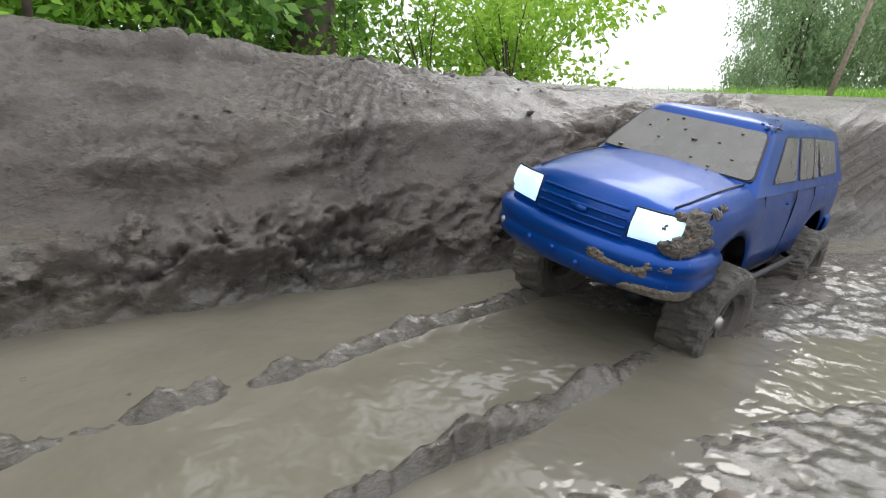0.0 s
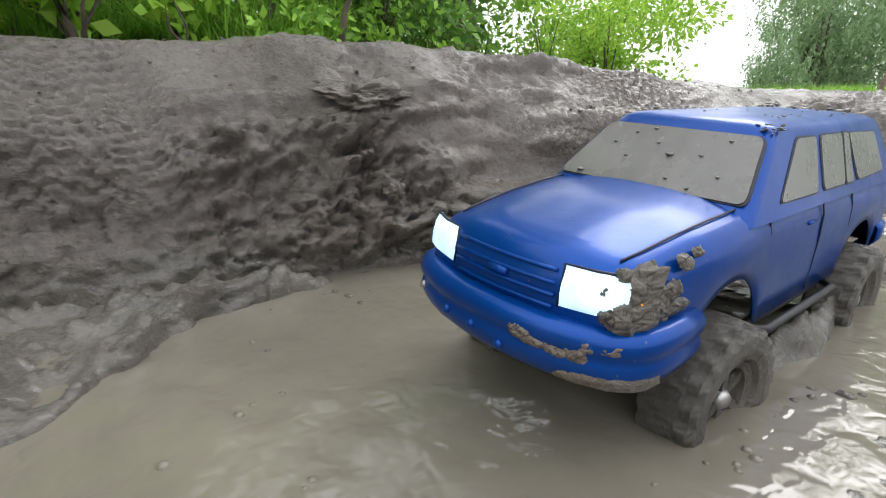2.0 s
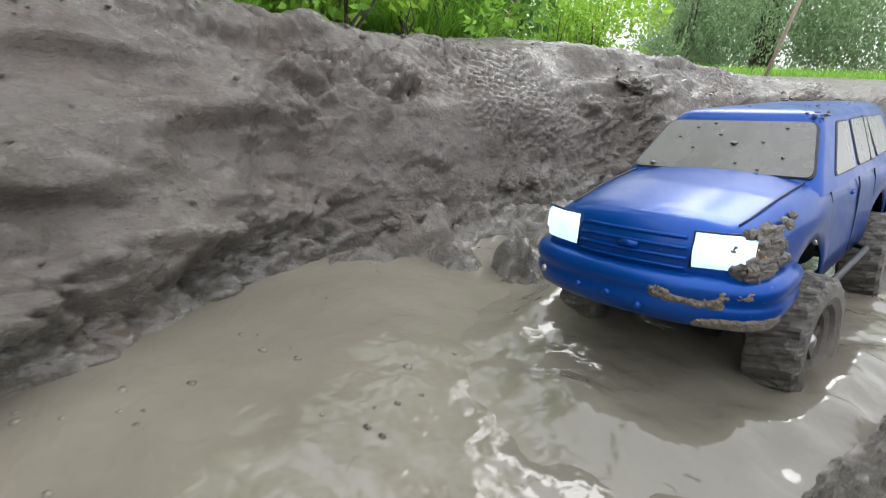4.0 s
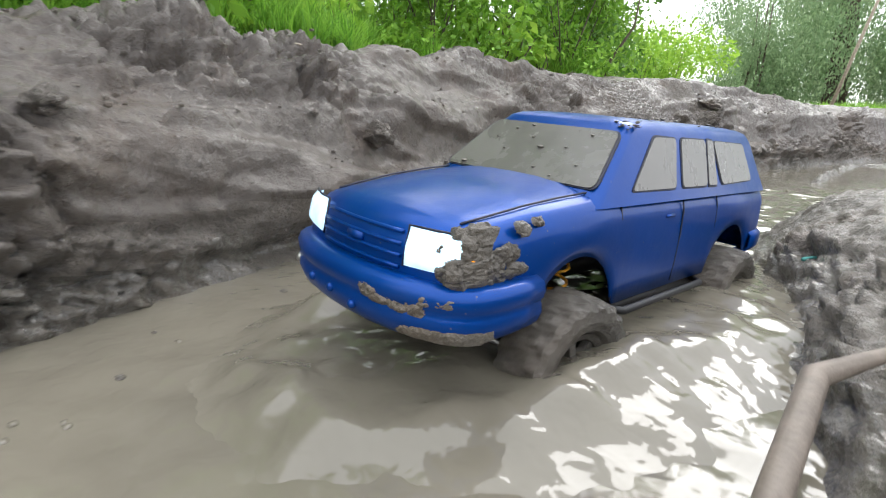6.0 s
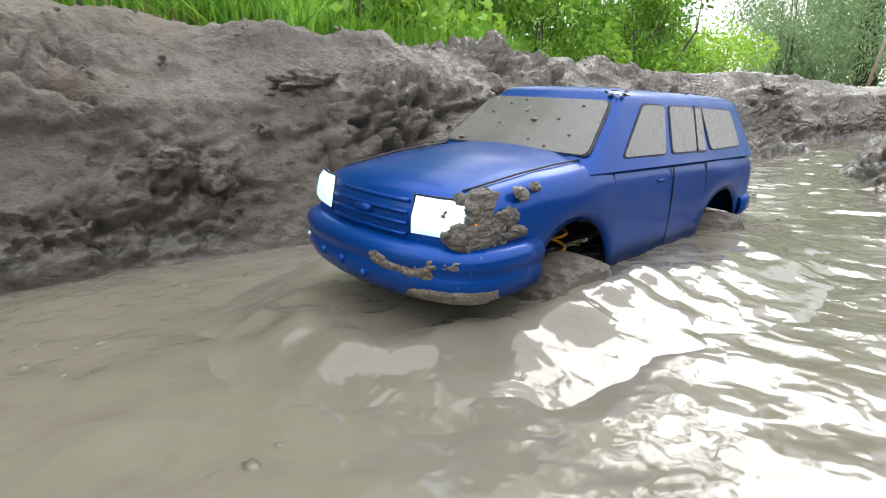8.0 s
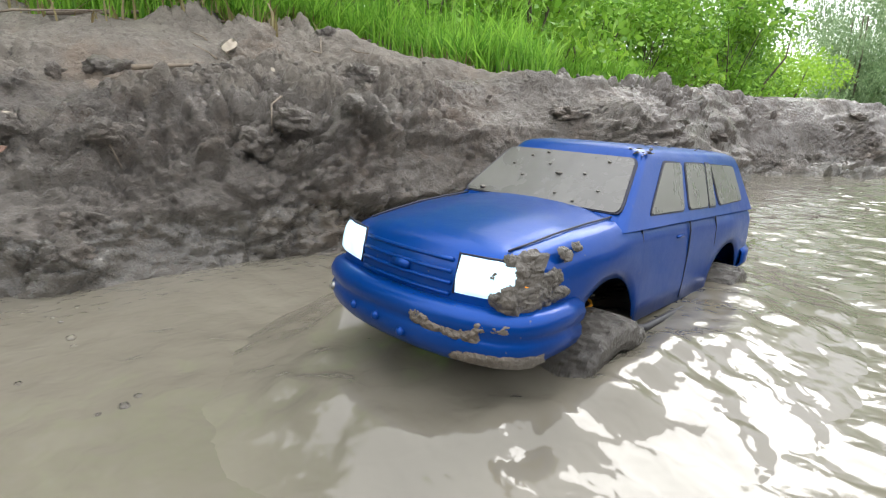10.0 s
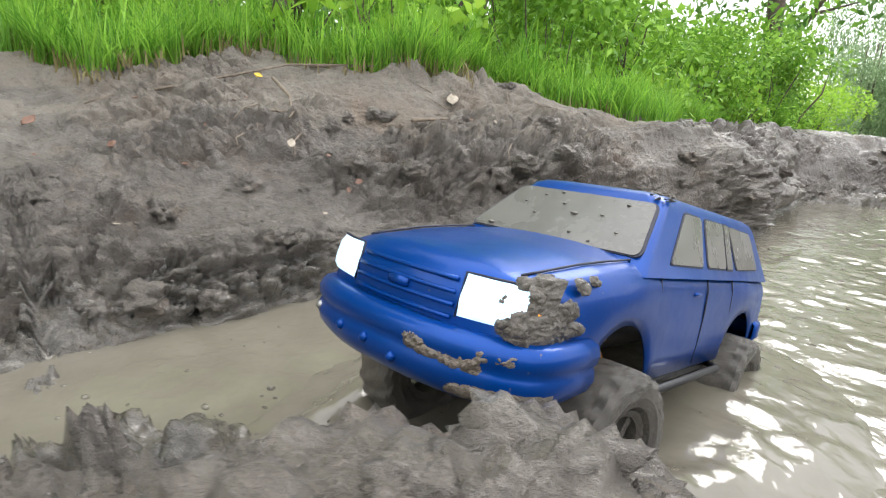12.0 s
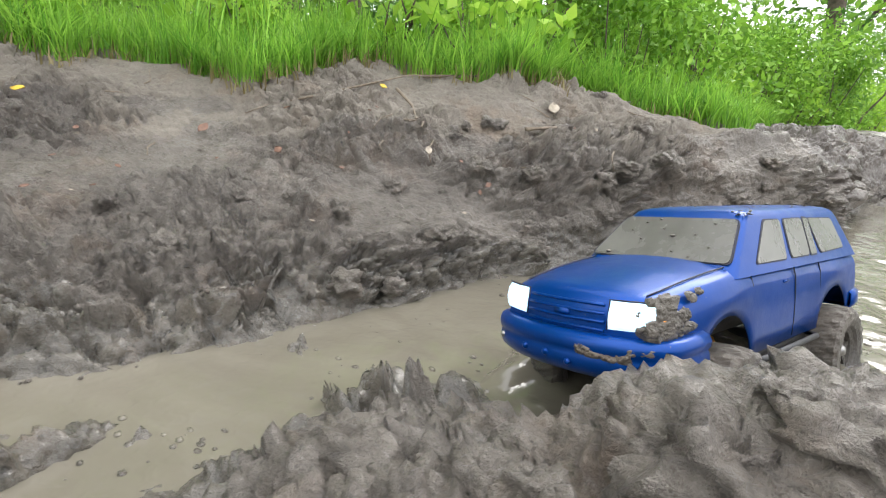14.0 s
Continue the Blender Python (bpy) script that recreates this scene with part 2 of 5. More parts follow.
def fbm(x, y, freq, octaves=4, gain=0.5):
    out, amp = 0.0, 1.0
    c, s = math.cos(0.6), math.sin(0.6)
    for k in range(octaves):
        out = out + amp * value_noise(x * freq + 17.3 * k, y * freq + 9.1 * k)
        x, y = c * x - s * y, s * x + c * y
        freq, amp = freq * 2.03, amp * gain
    return out


def crumble(x, y, freq, seed, crack=0.22):
    """Torn lumps: tilted cells of uneven height, parted by narrow cracks; about -0.5 to 0.8."""
    x, y = x * freq + 0.45 * fbm(x + seed, y, freq * 0.9, 3), y * freq + 0.45 * fbm(x, y + seed, freq * 0.9, 3)
    xi, yi = np.floor(x).astype(int), np.floor(y).astype(int)
    near1, near2 = np.full(x.shape, 9.0), np.full(x.shape, 9.0)
    tall = np.zeros(x.shape)
    k = int(seed * 13)
    for i in (-1, 0, 1):
        for j in (-1, 0, 1):
            a, b = xi + i, yi + j
            dx = a + LATTICE[(a + k) & 255, b & 255] - x
            dy = b + LATTICE[a & 255, (b + k + 57) & 255] - y
            d = np.hypot(dx, dy)
            h = LATTICE[(a + 31) & 255, (b + k) & 255] + 0.9 * (dx * (LATTICE[(a + 77) & 255, b & 255] - 0.5) + dy * (LATTICE[a & 255, (b + 91) & 255] - 0.5))
            first = d < near1
            near2 = np.where(first, near1, np.minimum(near2, d))
            tall = np.where(first, h, tall)
            near1 = np.where(first, d, near1)
    gap = np.clip((near2 - near1) / crack, 0, 1)
    gap = 1 - (1 - gap) ** 3
    return gap * (0.3 + 0.7 * tall) - 0.32


# Stations along the rut: y, then x where the cut bank stands at 0, 0.1 and 0.2 m, and x and height of its crest.
BANK = [
    (-6.0, -0.60, -0.85, -1.30, -1.65, 0.36),
    (-3.9, -0.60, -0.80, -1.28, -1.62, 0.36),
    (-3.4, -0.62, -0.70, -1.08, -1.48, 0.38),
    (-3.1, -0.62, -0.70, -0.84, -1.28, 0.395),
    (-2.85, -0.61, -0.65, -0.73, -1.10, 0.395),
    (-2.5, -0.57, -0.60, -0.63, -0.90, 0.365),
    (-2.15, -0.50, -0.54, -0.565, -0.66, 0.29),
    (-1.9, -0.45, -0.47, -0.49, -0.60, 0.285),
    (-1.4, -0.54, -0.57, -0.60, -0.69, 0.29),
    (-1.1, -0.61, -0.65, -0.68, -0.78, 0.30),
    (-0.77, -0.673, -0.71, -0.745, -0.86, 0.305),
    (-0.31, -0.55, -0.59, -0.63, -0.76, 0.30),
    (0.15, -0.426, -0.465, -0.51, -0.625, 0.315),
    (0.62, -0.338, -0.377, -0.415, -0.52, 0.275),
    (1.1, -0.16, -0.20, -0.24, -0.33, 0.235),
    (1.9, 0.24, 0.20, 0.15, 0.07, 0.225),
    (3.2, 1.1, 1.06, 1.0, 0.92, 0.225),
]
# The low side: y, then x of the water's edge.
SHORE = [(-6.0, -0.3), (-4.2, -0.44), (-3.9, -0.37), (-3.75, -0.36), (-3.65, -0.34), (-3.55, -0.28), (-3.47, -0.21), (-3.38, -0.13), (-3.3, -0.05), (-3.2, 0.05), (-3.0, 0.13), (-2.7, 0.17), (-2.3, 0.2), (-1.9, 0.14), (-1.6, 0.04), (-1.3, -0.02), (-1.2, -0.05), (-1.0, -0.12), (-0.8, -0.08), (-0.6, 0.04), (-0.3, 0.06), (0.1, -0.02), (0.3, -0.02), (0.6, 0.01), (0.85, 0.12), (1.1, 0.3), (1.9, 0.75), (3.2, 1.7)]
BED = [(-6.0, 0.02), (-4.0, 0.0), (-3.6, -0.02), (-3.3, -0.03), (-3.0, -0.055), (-0.3, -0.055), (0.05, -0.04), (0.3, -0.022), (0.55, -0.006), (0.75, 0.012), (0.9, 0.018), (3.2, 0.01)]
# The low shelf of slumped mud under the bank: y, then x of its outer edge.
SHELF = [(-0.9, -0.46), (-0.78, -0.37), (-0.7, -0.345), (-0.55, -0.35), (-0.44, -0.32), (-0.36, -0.32), (-0.28, -0.38), (-0.21, -0.44), (-0.1, -0.44), (0.1, -0.42)]


def station(table, column, y):
    return np.interp(y, [row[0] for row in table], [row[column] for row in table])


def ground_height(x, y):
    """Heights for equal arrays of x and y."""
    near = np.clip(1.6 - np.abs(x + 0.4), 0, 1) * np.clip((3.4 - np.abs(y + 1.5)) / 0.8, 0, 1)
    warp = 0.03 * fbm(x + 3, y, 2.4, 2) * (1 - np.clip((x + 0.5) / 0.1, 0, 1) * np.clip((-3.0 - y) / 0.2, 0, 1))
    xw = x + warp * near
    x0, x1, x2, cx, cz = (station(BANK, k, y) for k in range(1, 6))
    shore, bed = station(SHORE, 1, y), station(BED, 1, y)
    # the cut bank
    z = np.where(xw > x1, (x0 - xw) / (x0 - x1) * 0.1, np.where(xw > x2, 0.1 + (x1 - xw) / (x1 - x2) * 0.1, 0.2 + (x2 - xw) / (x2 - cx) * (cz - 0.2)))
    beyond = np.clip(cx - xw, 0, None)
    top = cz + 0.02 * np.tanh(beyond * 3) + 0.02 * fbm(x, y, 0.7, 2) * np.clip(beyond, 0, 1)
    z = np.where(xw < cx, top, z)
    # the bed of the rut, two wheel tracks with a crest between them, and the low side
    d = np.clip((x0 - xw) / -0.09, 0, 1) * np.clip((shore - xw) / 0.09, 0, 1)
    floor = np.where(xw > x0, bed * d * (0.75 + 0.5 * fbm(x, y, 2.2, 2)), z)
    wave = 0.012 * fbm(y, y * 0, 4.0, 3)
    crest = np.exp(-(((x + 0.212 + wave + 0.09 * np.clip(0.05 - y, 0, 1)) / 0.019) ** 2)) * np.interp(y, [-0.15, 0.05, 0.3, 0.6, 0.8], [0, 0.05, 0.044, 0.03, 0.0])
    crest = crest + np.exp(-(((x + 0.03 - 0.5 * wave - 0.05 * np.clip(y - 0.55, 0, 1)) / 0.018) ** 2)) * np.interp(y, [0.05, 0.18, 0.3, 0.6, 0.75], [0, 0.046, 0.038, 0.026, 0.0])
    crest = crest * (0.9 + 0.28 * fbm(x + 6, y, 22, 4, 0.65))
    lip = station(SHELF, 1, y) + 0.03 * fbm(x * 0.3, y, 7, 3)
    slump = (0.06 + 0.016 * fbm(x, y, 15, 4, 0.6)) * np.clip((lip - x) / 0.03, 0, 1) * np.clip((y + 0.84) / 0.16, 0, 1) * np.clip((0.02 - y) / 0.2, 0, 1)
    slump = slump - 0.022 * np.exp(-(((x + 0.5 + 0.55 * (y + 0.64)) / 0.026) ** 2 + ((y + 0.64) / 0.1) ** 2))
    # islets of churned mud at the shallow end
    slump = slump + (0.05 * np.clip(fbm(x + 2, y, 13, 4, 0.6) - 0.15, 0, 0.5) + 0.004) * np.clip((-3.4 - y) / 0.15, 0, 1)
    floor = floor + (crest + slump * np.clip((xw - x0) / 0.04, 0, 1)) * (xw > x0)
    out = np.clip(xw - shore, 0, None)
    steep = np.clip((-3.22 - y) / 0.14, 0, 1)
    tall = np.interp(y, [-4.2, -3.9, -3.75, -3.62, -3.52, -3.44, -3.3], [0.2, 0.3, 0.36, 0.55, 0.86, 0.92, 0.65])
    easy = np.interp(out, [0, 0.05, 0.10, 0.18, 0.35, 0.9, 3], [0, 0.05, 0.09, 0.115, 0.15, 0.22, 0.27])
    wall = np.interp(out, [0, 0.05, 0.1, 0.16, 0.23, 0.36, 0.9, 3], [0, 0.065, 0.125, 0.17, 0.185, 0.17, 0.24, 0.27])
    shelf = np.interp(out, [0, 0.06, 0.3, 0.5, 0.9, 3], [0, 0.012, 0.02, 0.06, 0.2, 0.27])
    soft = np.clip((y + 0.75) / 0.35, 0, 1)
    low = easy * (1 - soft) + shelf * soft
    z = np.where(xw > shore, low * (1 - steep) + wall * tall * steep, floor)
    # humps under the climbing wheels
    z = z + 0.02 * np.exp(-(((x + 0.12) / 0.05) ** 2 + ((y + 3.42) / 0.07) ** 2)) + 0.03 * np.exp(-(((x + 0.33) / 0.06) ** 2 + ((y + 3.5) / 0.08) ** 2))
    far = np.hypot(x + 0.5, y + 1.5)
    return z + np.clip((far - 12) / 200, 0, 1) * 2.0 * fbm(x, y, 0.02, 2)


def relief(s, y, x, z):
    """How far the broken, trodden skin stands out from the plain form; s runs down the slope."""
    near = np.clip(1.9 - np.abs(x + 0.4), 0, 1) * np.clip((3.5 - np.abs(y + 1.5)) / 0.6, 0, 1)
    dry = np.clip((z + 0.01) / 0.05, 0.2, 1)
    trodden = np.clip((-1.93 - y) / 0.12, 0, 1) * (x < -0.4) + np.clip((x + 0.34) / 0.08, 0, 1) * np.where(y < -3.2, 0.2, 0.55)
    foot = np.exp(-(((z - 0.05) / 0.05) ** 2)) * (x < -0.3)
    wiped = (1 - trodden) * np.clip((z - 0.06 - 0.05 * fbm(y, s * 0.4, 3, 3)) / 0.04, 0, 1) * (x < -0.1)
    wiped = wiped * (1 - np.clip((z - 0.2) / 0.04, 0, 1) * np.clip((-1.3 - y) / 0.2, 0, 1))
    patch = np.clip(fbm(s + 9, y, 3.1, 3) * 1.6 + 0.35 + 0.6 * trodden + 0.5 * foot, 0.12, 1.25) * np.where(x > -0.25, 0.5, 1)
    torn = patch * (1 - 0.9 * wiped * np.clip(1.0 - 1.2 * fbm(s + 3, y + 5, 2.4, 3), 0, 1))
    big = np.abs(fbm(s, y, 6.0, 3, 0.5)) - 0.4
    # ridged swells: sharp tops or sharp furrows
    lumps = np.abs(fbm(s + 2, y + 7, 14, 5, 0.6)) - 0.4
    furrow = np.clip(0.16 - np.abs(fbm(s * 1.2 + 5, y + 1, 9, 4, 0.55)), 0, 0.16) / 0.16
    coarse, middle, small = crumble(s, y, 9, 1.0, 0.3), crumble(s + 3, y, 22, 2.0, 0.32), crumble(s, y + 4, 52, 3.0, 0.4)
    ledge = np.clip(fbm(s * 2.2 + 1, y * 0.6, 4.0, 3) - 0.25, 0, 0.5)
    fine = fbm(s, y, 80, 3, 0.6)
    # curved strokes where the wheels and sills have wiped the cut face
    lean = np.where(y > -1.25, -1.0 * s + 0.9 * (s - 0.9) ** 2, 0.45 * s)
    stroke = np.sin((y + lean + 0.02 * fbm(s, y, 6, 2)) * 290 + 16 * fbm(s * 0.6, y, 3, 3))
    drag = -np.clip(stroke - 0.5, 0, 1) * 2 * np.clip(fbm(s * 0.5 + 4, y, 3.3, 2) * 2.4 + 0.1, 0, 1) * wiped * np.clip((y + 0.95) / 0.25, 0.12, 1) * np.clip(np.abs(y + 1.25) / 0.1, 0, 1)
    out = 0.024 * big * (0.5 + 0.5 * patch) + torn * (0.016 * lumps + 0.032 * coarse + 0.022 * middle + 0.011 * small - 0.016 * furrow) + 0.04 * ledge * (x < -0.3) * (1 - 0.5 * trodden)
    # the washed-out foot of the bank with a torn lip above it
    under = np.clip((y + 1.75) / 0.2, 0, 1) * np.clip((-0.78 - y) / 0.2, 0, 1) * (x < -0.4)
    out = out + under * (0.026 * np.exp(-(((z - 0.085 - 0.02 * big) / 0.026) ** 2)) - 0.04 * np.exp(-(((z - 0.03) / 0.022) ** 2)))
    slick = 1 - 0.72 * np.clip((y + 0.15) / 0.3, 0, 1) * np.clip((0.06 - z) / 0.03, 0, 1) * np.clip((x + 0.35) / 0.06, 0, 1)
    return near * dry * (slick * out + 0.0032 * fine * (1 - 0.6 * wiped) + 0.007 * drag)


def spread(lo, hi, step, reach):
    core = np.arange(lo, hi, step)
    tail = np.cumsum(step * 1.22 ** np.arange(1, 60))
    tail = tail[tail < reach]
    return np.concatenate([lo - tail[::-1], core, core[-1] + tail])


def grid_object(name, gx, gy, gz, mats):
    m, n = gx.shape
    me = bpy.data.meshes.new(name)
    me.vertices.add(n * m)
    me.vertices.foreach_set("co", np.stack([gx, gy, gz], -1).astype(np.float32).ravel())
    i = (np.arange(m - 1)[:, None] * n + np.arange(n - 1)).ravel()
    quads = np.stack([i, i + 1, i + n + 1, i + n], -1).astype(np.int32)
    me.loops.add(quads.size)
    me.loops.foreach_set("vertex_index", quads.ravel())
    me.polygons.add(len(quads))
    me.polygons.foreach_set("loop_start", np.arange(0, quads.size, 4, dtype=np.int32))
    me.update(calc_edges=True)
    me.validate()
    me.shade_smooth()
    for mt in mats:
        me.materials.append(mt)
    return new(name, me)


def sheet(name, xs, ys, height, mats):
    gx, gy = np.meshgrid(xs, ys)
    return grid_object(name, gx, gy, height(gx, gy), mats)


def soften(a, axis, reach):
    """A running mean over 2 * reach + 1 neighbours."""
    pad = [(0, 0), (0, 0)]
    pad[axis] = (reach + 1, reach)
    c = np.cumsum(np.pad(a, pad, mode="edge"), axis=axis)
    n = a.shape[axis]
    lo, hi = np.take(c, np.arange(n), axis=axis), np.take(c, np.arange(n) + 2 * reach + 1, axis=axis)
    return (hi - lo) / (2 * reach + 1)


def build_ground():
    ys = spread(-4.15, 1.25, 0.0044, 900)
    dense = np.linspace(-1.7, 0.5, 700)
    tail = np.cumsum(0.006 * 1.22 ** np.arange(1, 60))
    tail = tail[tail < 900]
    columns = 600
    dx, dy = np.meshgrid(dense, ys)
    dz = ground_height(dx, dy)
    run = np.hypot(np.diff(dx, axis=1), np.diff(dz, axis=1))
    arc = np.concatenate([np.zeros((len(ys), 1)), np.cumsum(run, axis=1)], 1)
    core = np.stack([np.interp(np.linspace(0, a[-1], columns), a, dense) for a in arc])
    gx = np.concatenate([np.repeat((-1.7 - tail[::-1])[None], len(ys), 0), core, np.repeat((0.5 + tail)[None], len(ys), 0)], 1)
    gy = np.repeat(ys[:, None], gx.shape[1], 1)
    gz = ground_height(gx, gy)
    middle = 0.5 * (station(BANK, 1, gy) + station(SHORE, 1, gy))
    s = 1.0 + gx + 1.2 * gz * np.clip((gx - middle) / 0.06, -1, 1)
    flat = np.abs(gx + 0.5) < 3
    plain_form = soften(soften(gz, 0, 7), 1, 7)
    zx = np.gradient(plain_form, axis=1) / np.maximum(np.gradient(gx, axis=1), 1e-6)
    # rows share no x, so the slope along y is taken with the shift of x between rows removed
    dy = np.gradient(gy, axis=0)
    zy = (np.gradient(plain_form, axis=0) - zx * np.gradient(gx, axis=0)) / np.maximum(dy, 1e-6)
    zx, zy = np.clip(soften(soften(zx, 0, 3), 1, 3), -4, 4), np.clip(soften(soften(zy, 0, 3), 1, 3), -2, 2)
    norm = np.sqrt(1 + zx ** 2 + zy ** 2)
    out = np.where(flat, relief(np.where(flat, s, 0), np.where(flat, gy, 0), gx, gz), 0)
    # crowded lumps on the near edge of the rut
    edge = np.exp(-(((gx + 0.14) / 0.2) ** 2)) * np.clip((-3.35 - gy) / 0.15, 0, 1) * np.clip((gy + 4.3) / 0.3, 0, 1)
    out = out + edge * (0.022 * crumble(s + 1, gy, 8, 4.0, 0.35) + 0.009 * crumble(s, gy + 2, 22, 5.0, 0.35) + 0.006 * crumble(s, gy, 52, 6.0, 0.4) + 0.008 * fbm(s, gy, 18, 4, 0.6))
    return gx - out * zx / norm, gy - out * zy / norm, gz + out / norm


gx, gy, gz = build_ground()
ground = grid_object("ground", gx, gy, gz, [MUD, WET_MUD, SMEARED, DRY_MUD])
soaked = gz < np.where(gy < -2.6, 0.07, 0.045) + 0.03 * fbm(gx, gy, 7, 3)
wiped = (gy > -1.95) & (gx < -0.1) & (gz > 0.085 + 0.04 * fbm(gx, gy, 5, 3)) & (fbm(gx + gz, gy, 3.0, 4) > -0.3)
dried = (gy < -2.2) & (gz > 0.27 + 0.05 * fbm(gx, gy, 6, 4)) & (gx < -0.5)
kind_of_mud = np.where(soaked, 1, np.where(wiped, 2, np.where(dried, 3, 0)))
ground.data.polygons.foreach_set("material_index", kind_of_mud[:-1, :-1].astype(np.int32).ravel())
tagged(ground, "trodden grey-brown mud with a steep cut bank beside a flooded rut", "ground", kind="structure")

# the surface as built, on a raster, so that things can rest on it
RX, RY, CELL = -3.0, -6.5, 0.0125
raster = np.full((1040, 400), -9.0)
ri, rj = ((gy - RY) / CELL).astype(int), ((gx - RX) / CELL).astype(int)
ok = (ri >= 0) & (ri < 1040) & (rj >= 0) & (rj < 400)
np.maximum.at(raster, (ri[ok], rj[ok]), gz[ok])


def surface_height(x, y):
    i, j = ((y - RY) / CELL).astype(int), ((x - RX) / CELL).astype(int)
    inside = (i >= 0) & (i < 1040) & (j >= 0) & (j < 400)
    z = raster[np.clip(i, 0, 1039), np.clip(j, 0, 399)]
    return np.where(inside & (z > -5), z, ground_height(x, y))


def height_at(x, y):
    return float(surface_height(np.array([x]), np.array([y]))[0])


def water_height(x, y):
    lane = np.exp(-(((x + 0.15) / 0.3) ** 2))
    calm = np.clip((0.1 - y) / 0.4, 0.35, 1)
    return 0.012 + calm * (0.0028 * fbm(x, y, 7, 2) + 0.0021 * fbm(x + 4, y * 1.4, 30, 2) * (0.25 + lane))


water = sheet("water", np.arange(-1.0, 0.9, 0.009), np.arange(-4.4, 2.2, 0.009), water_height, [WATER])
tagged(water, "opaque grey-brown muddy water with small ripples in the rut", "water", kind="structure")


# ---- the model off-roader ----
def plan_curve(x, y):
    """The nose is bowed in plan."""
    return x - max(0.0, min(1.0, (x - 0.15) / 0.13)) * 2.0 * y * y


def build_body(truck):
    xs = [-0.264, -0.262, -0.256, -0.246] + [-0.24 + 0.006 * k for k in range(87)] + [0.283, 0.287, 0.289]
    rows = []
    for x in xs:
        w = float(np.interp(x, [-0.264, -0.255, -0.24, 0, 0.2, 0.27, 0.289], [0.08, 0.087, 0.0895, 0.091, 0.0905, 0.088, 0.084]))
        w += 0.004 * math.exp(-(((x - 0.155) / 0.06) ** 2)) + 0.004 * math.exp(-(((x + 0.155) / 0.06) ** 2))
        zb = 0.066 if x < 0.215 else 0.084
        if x < -0.21:
            zb = 0.074
        for c, r in ((0.155, 0.062), (-0.155, 0.060)):
            if abs(x - c) < r:
                zb = max(zb, 0.054 + math.sqrt(r * r - (x - c) ** 2))
        zt = float(np.interp(x, [-0.264, -0.255, -0.24, 0.133, 0.2, 0.262, 0.276, 0.284, 0.289], [0.146, 0.156, 0.159, 0.1615, 0.156, 0.1475, 0.144, 0.138, 0.126]))
        zs = zt - 0.013
        crown = 0.004 if x > 0.12 else 0.002
        half = [(w * 0.972, zb), (w * 0.993, zb + 0.25 * (zs - zb)), (w, zb + 0.55 * (zs - zb)), (w - 0.001, zs - 0.010), (w - 0.003, zs - 0.003), (w - 0.007, zs + 0.004), (w - 0.014, zs + 0.009), (w - 0.026, zs + 0.0115), (w * 0.52, zt - 0.0002 + crown * 0.55), (w * 0.25, zt + crown * 0.9), (0, zt + crown)]
        ring = half + [(-y, z) for y, z in reversed(half[:-1])]
        rows.append([(plan_curve(x, y), y, z) for y, z in ring])
    bm, vs = grid_bm(rows)
    for end, x in ((vs[-1], 0.289), (vs[0], -0.264)):
        n = len(end)
        prev = None
        for k in range(n // 2):
            a, b = end[k], end[n - 1 - k]
            line = [a]
            for j in range(1, 8):
                y = a.co.y + (b.co.y - a.co.y) * j / 8
                line.append(bm.verts.new((plan_curve(x, y) if x > 0 else x, y, a.co.z)))
            line.append(b)
            if prev:
                for p, q, r, s in zip(prev, prev[1:], line[1:], line):
                    bm.faces.new((p, q, r, s))
            prev = line
        top = end[n // 2]
        for p, q in zip(prev, prev[1:]):
            bm.faces.new((p, q, top))
    ob = part("body", bm, BLUE, truck, "glossy blue painted body shell with mud specks")
    mod = ob.modifiers.new("thickness", "SOLIDIFY")
    mod.thickness, mod.offset = 0.0016, -1
    return ob


def cabin_loop(z):
    s = (z - 0.155) / 0.052
    xf, xr, w = 0.1405 - 0.063 * s, -0.243 + 0.022 * s, 0.0885 - 0.0195 * s
    return xf, xr, w


def build_cabin(truck):
    rows = []
    for z, inset in ((0.150, 0), (0.165, 0), (0.185, 0), (0.203, 0), (0.2085, 0.0012), (0.2125, 0.0045), (0.2155, 0.011), (0.2175, 0.024), (0.2185, 0.04)):
        xf, xr, w = cabin_loop(min(z, 0.2075))
        xf, xr, w = xf - inset, xr + inset, w - inset
        r = 0.014
        loop = []
        for cx, cy, a0 in ((xf - r, w - r, 0), (xr + r, w - r, 90), (xr + r, -w + r, 180), (xf - r, -w + r, 270)):
            for k in range(6):
                a = radians(a0 + 18 * k)
                loop.append((cx + r * math.cos(a), cy + r * math.sin(a), z))
        rows.append(loop)
    bm, vs = grid_bm(rows, True)
    bm.faces.new(vs[-1])
    return part("roof_cabin", bm, BLUE, truck, "blue roof and pillars spotted with mud")


def rounded(outline, r, steps=5):
    pts = []
    n = len(outline)
    for i in range(n):
        p, a, b = Vector(outline[i]), Vector(outline[i - 1]), Vector(outline[(i + 1) % n])
        s, e = p + (a - p).normalized() * r, p + (b - p).normalized() * r
        for k in range(steps + 1):
            t = k / steps
            pts.append(s * (1 - t) ** 2 + p * 2 * t * (1 - t) + e * t * t)
    return pts


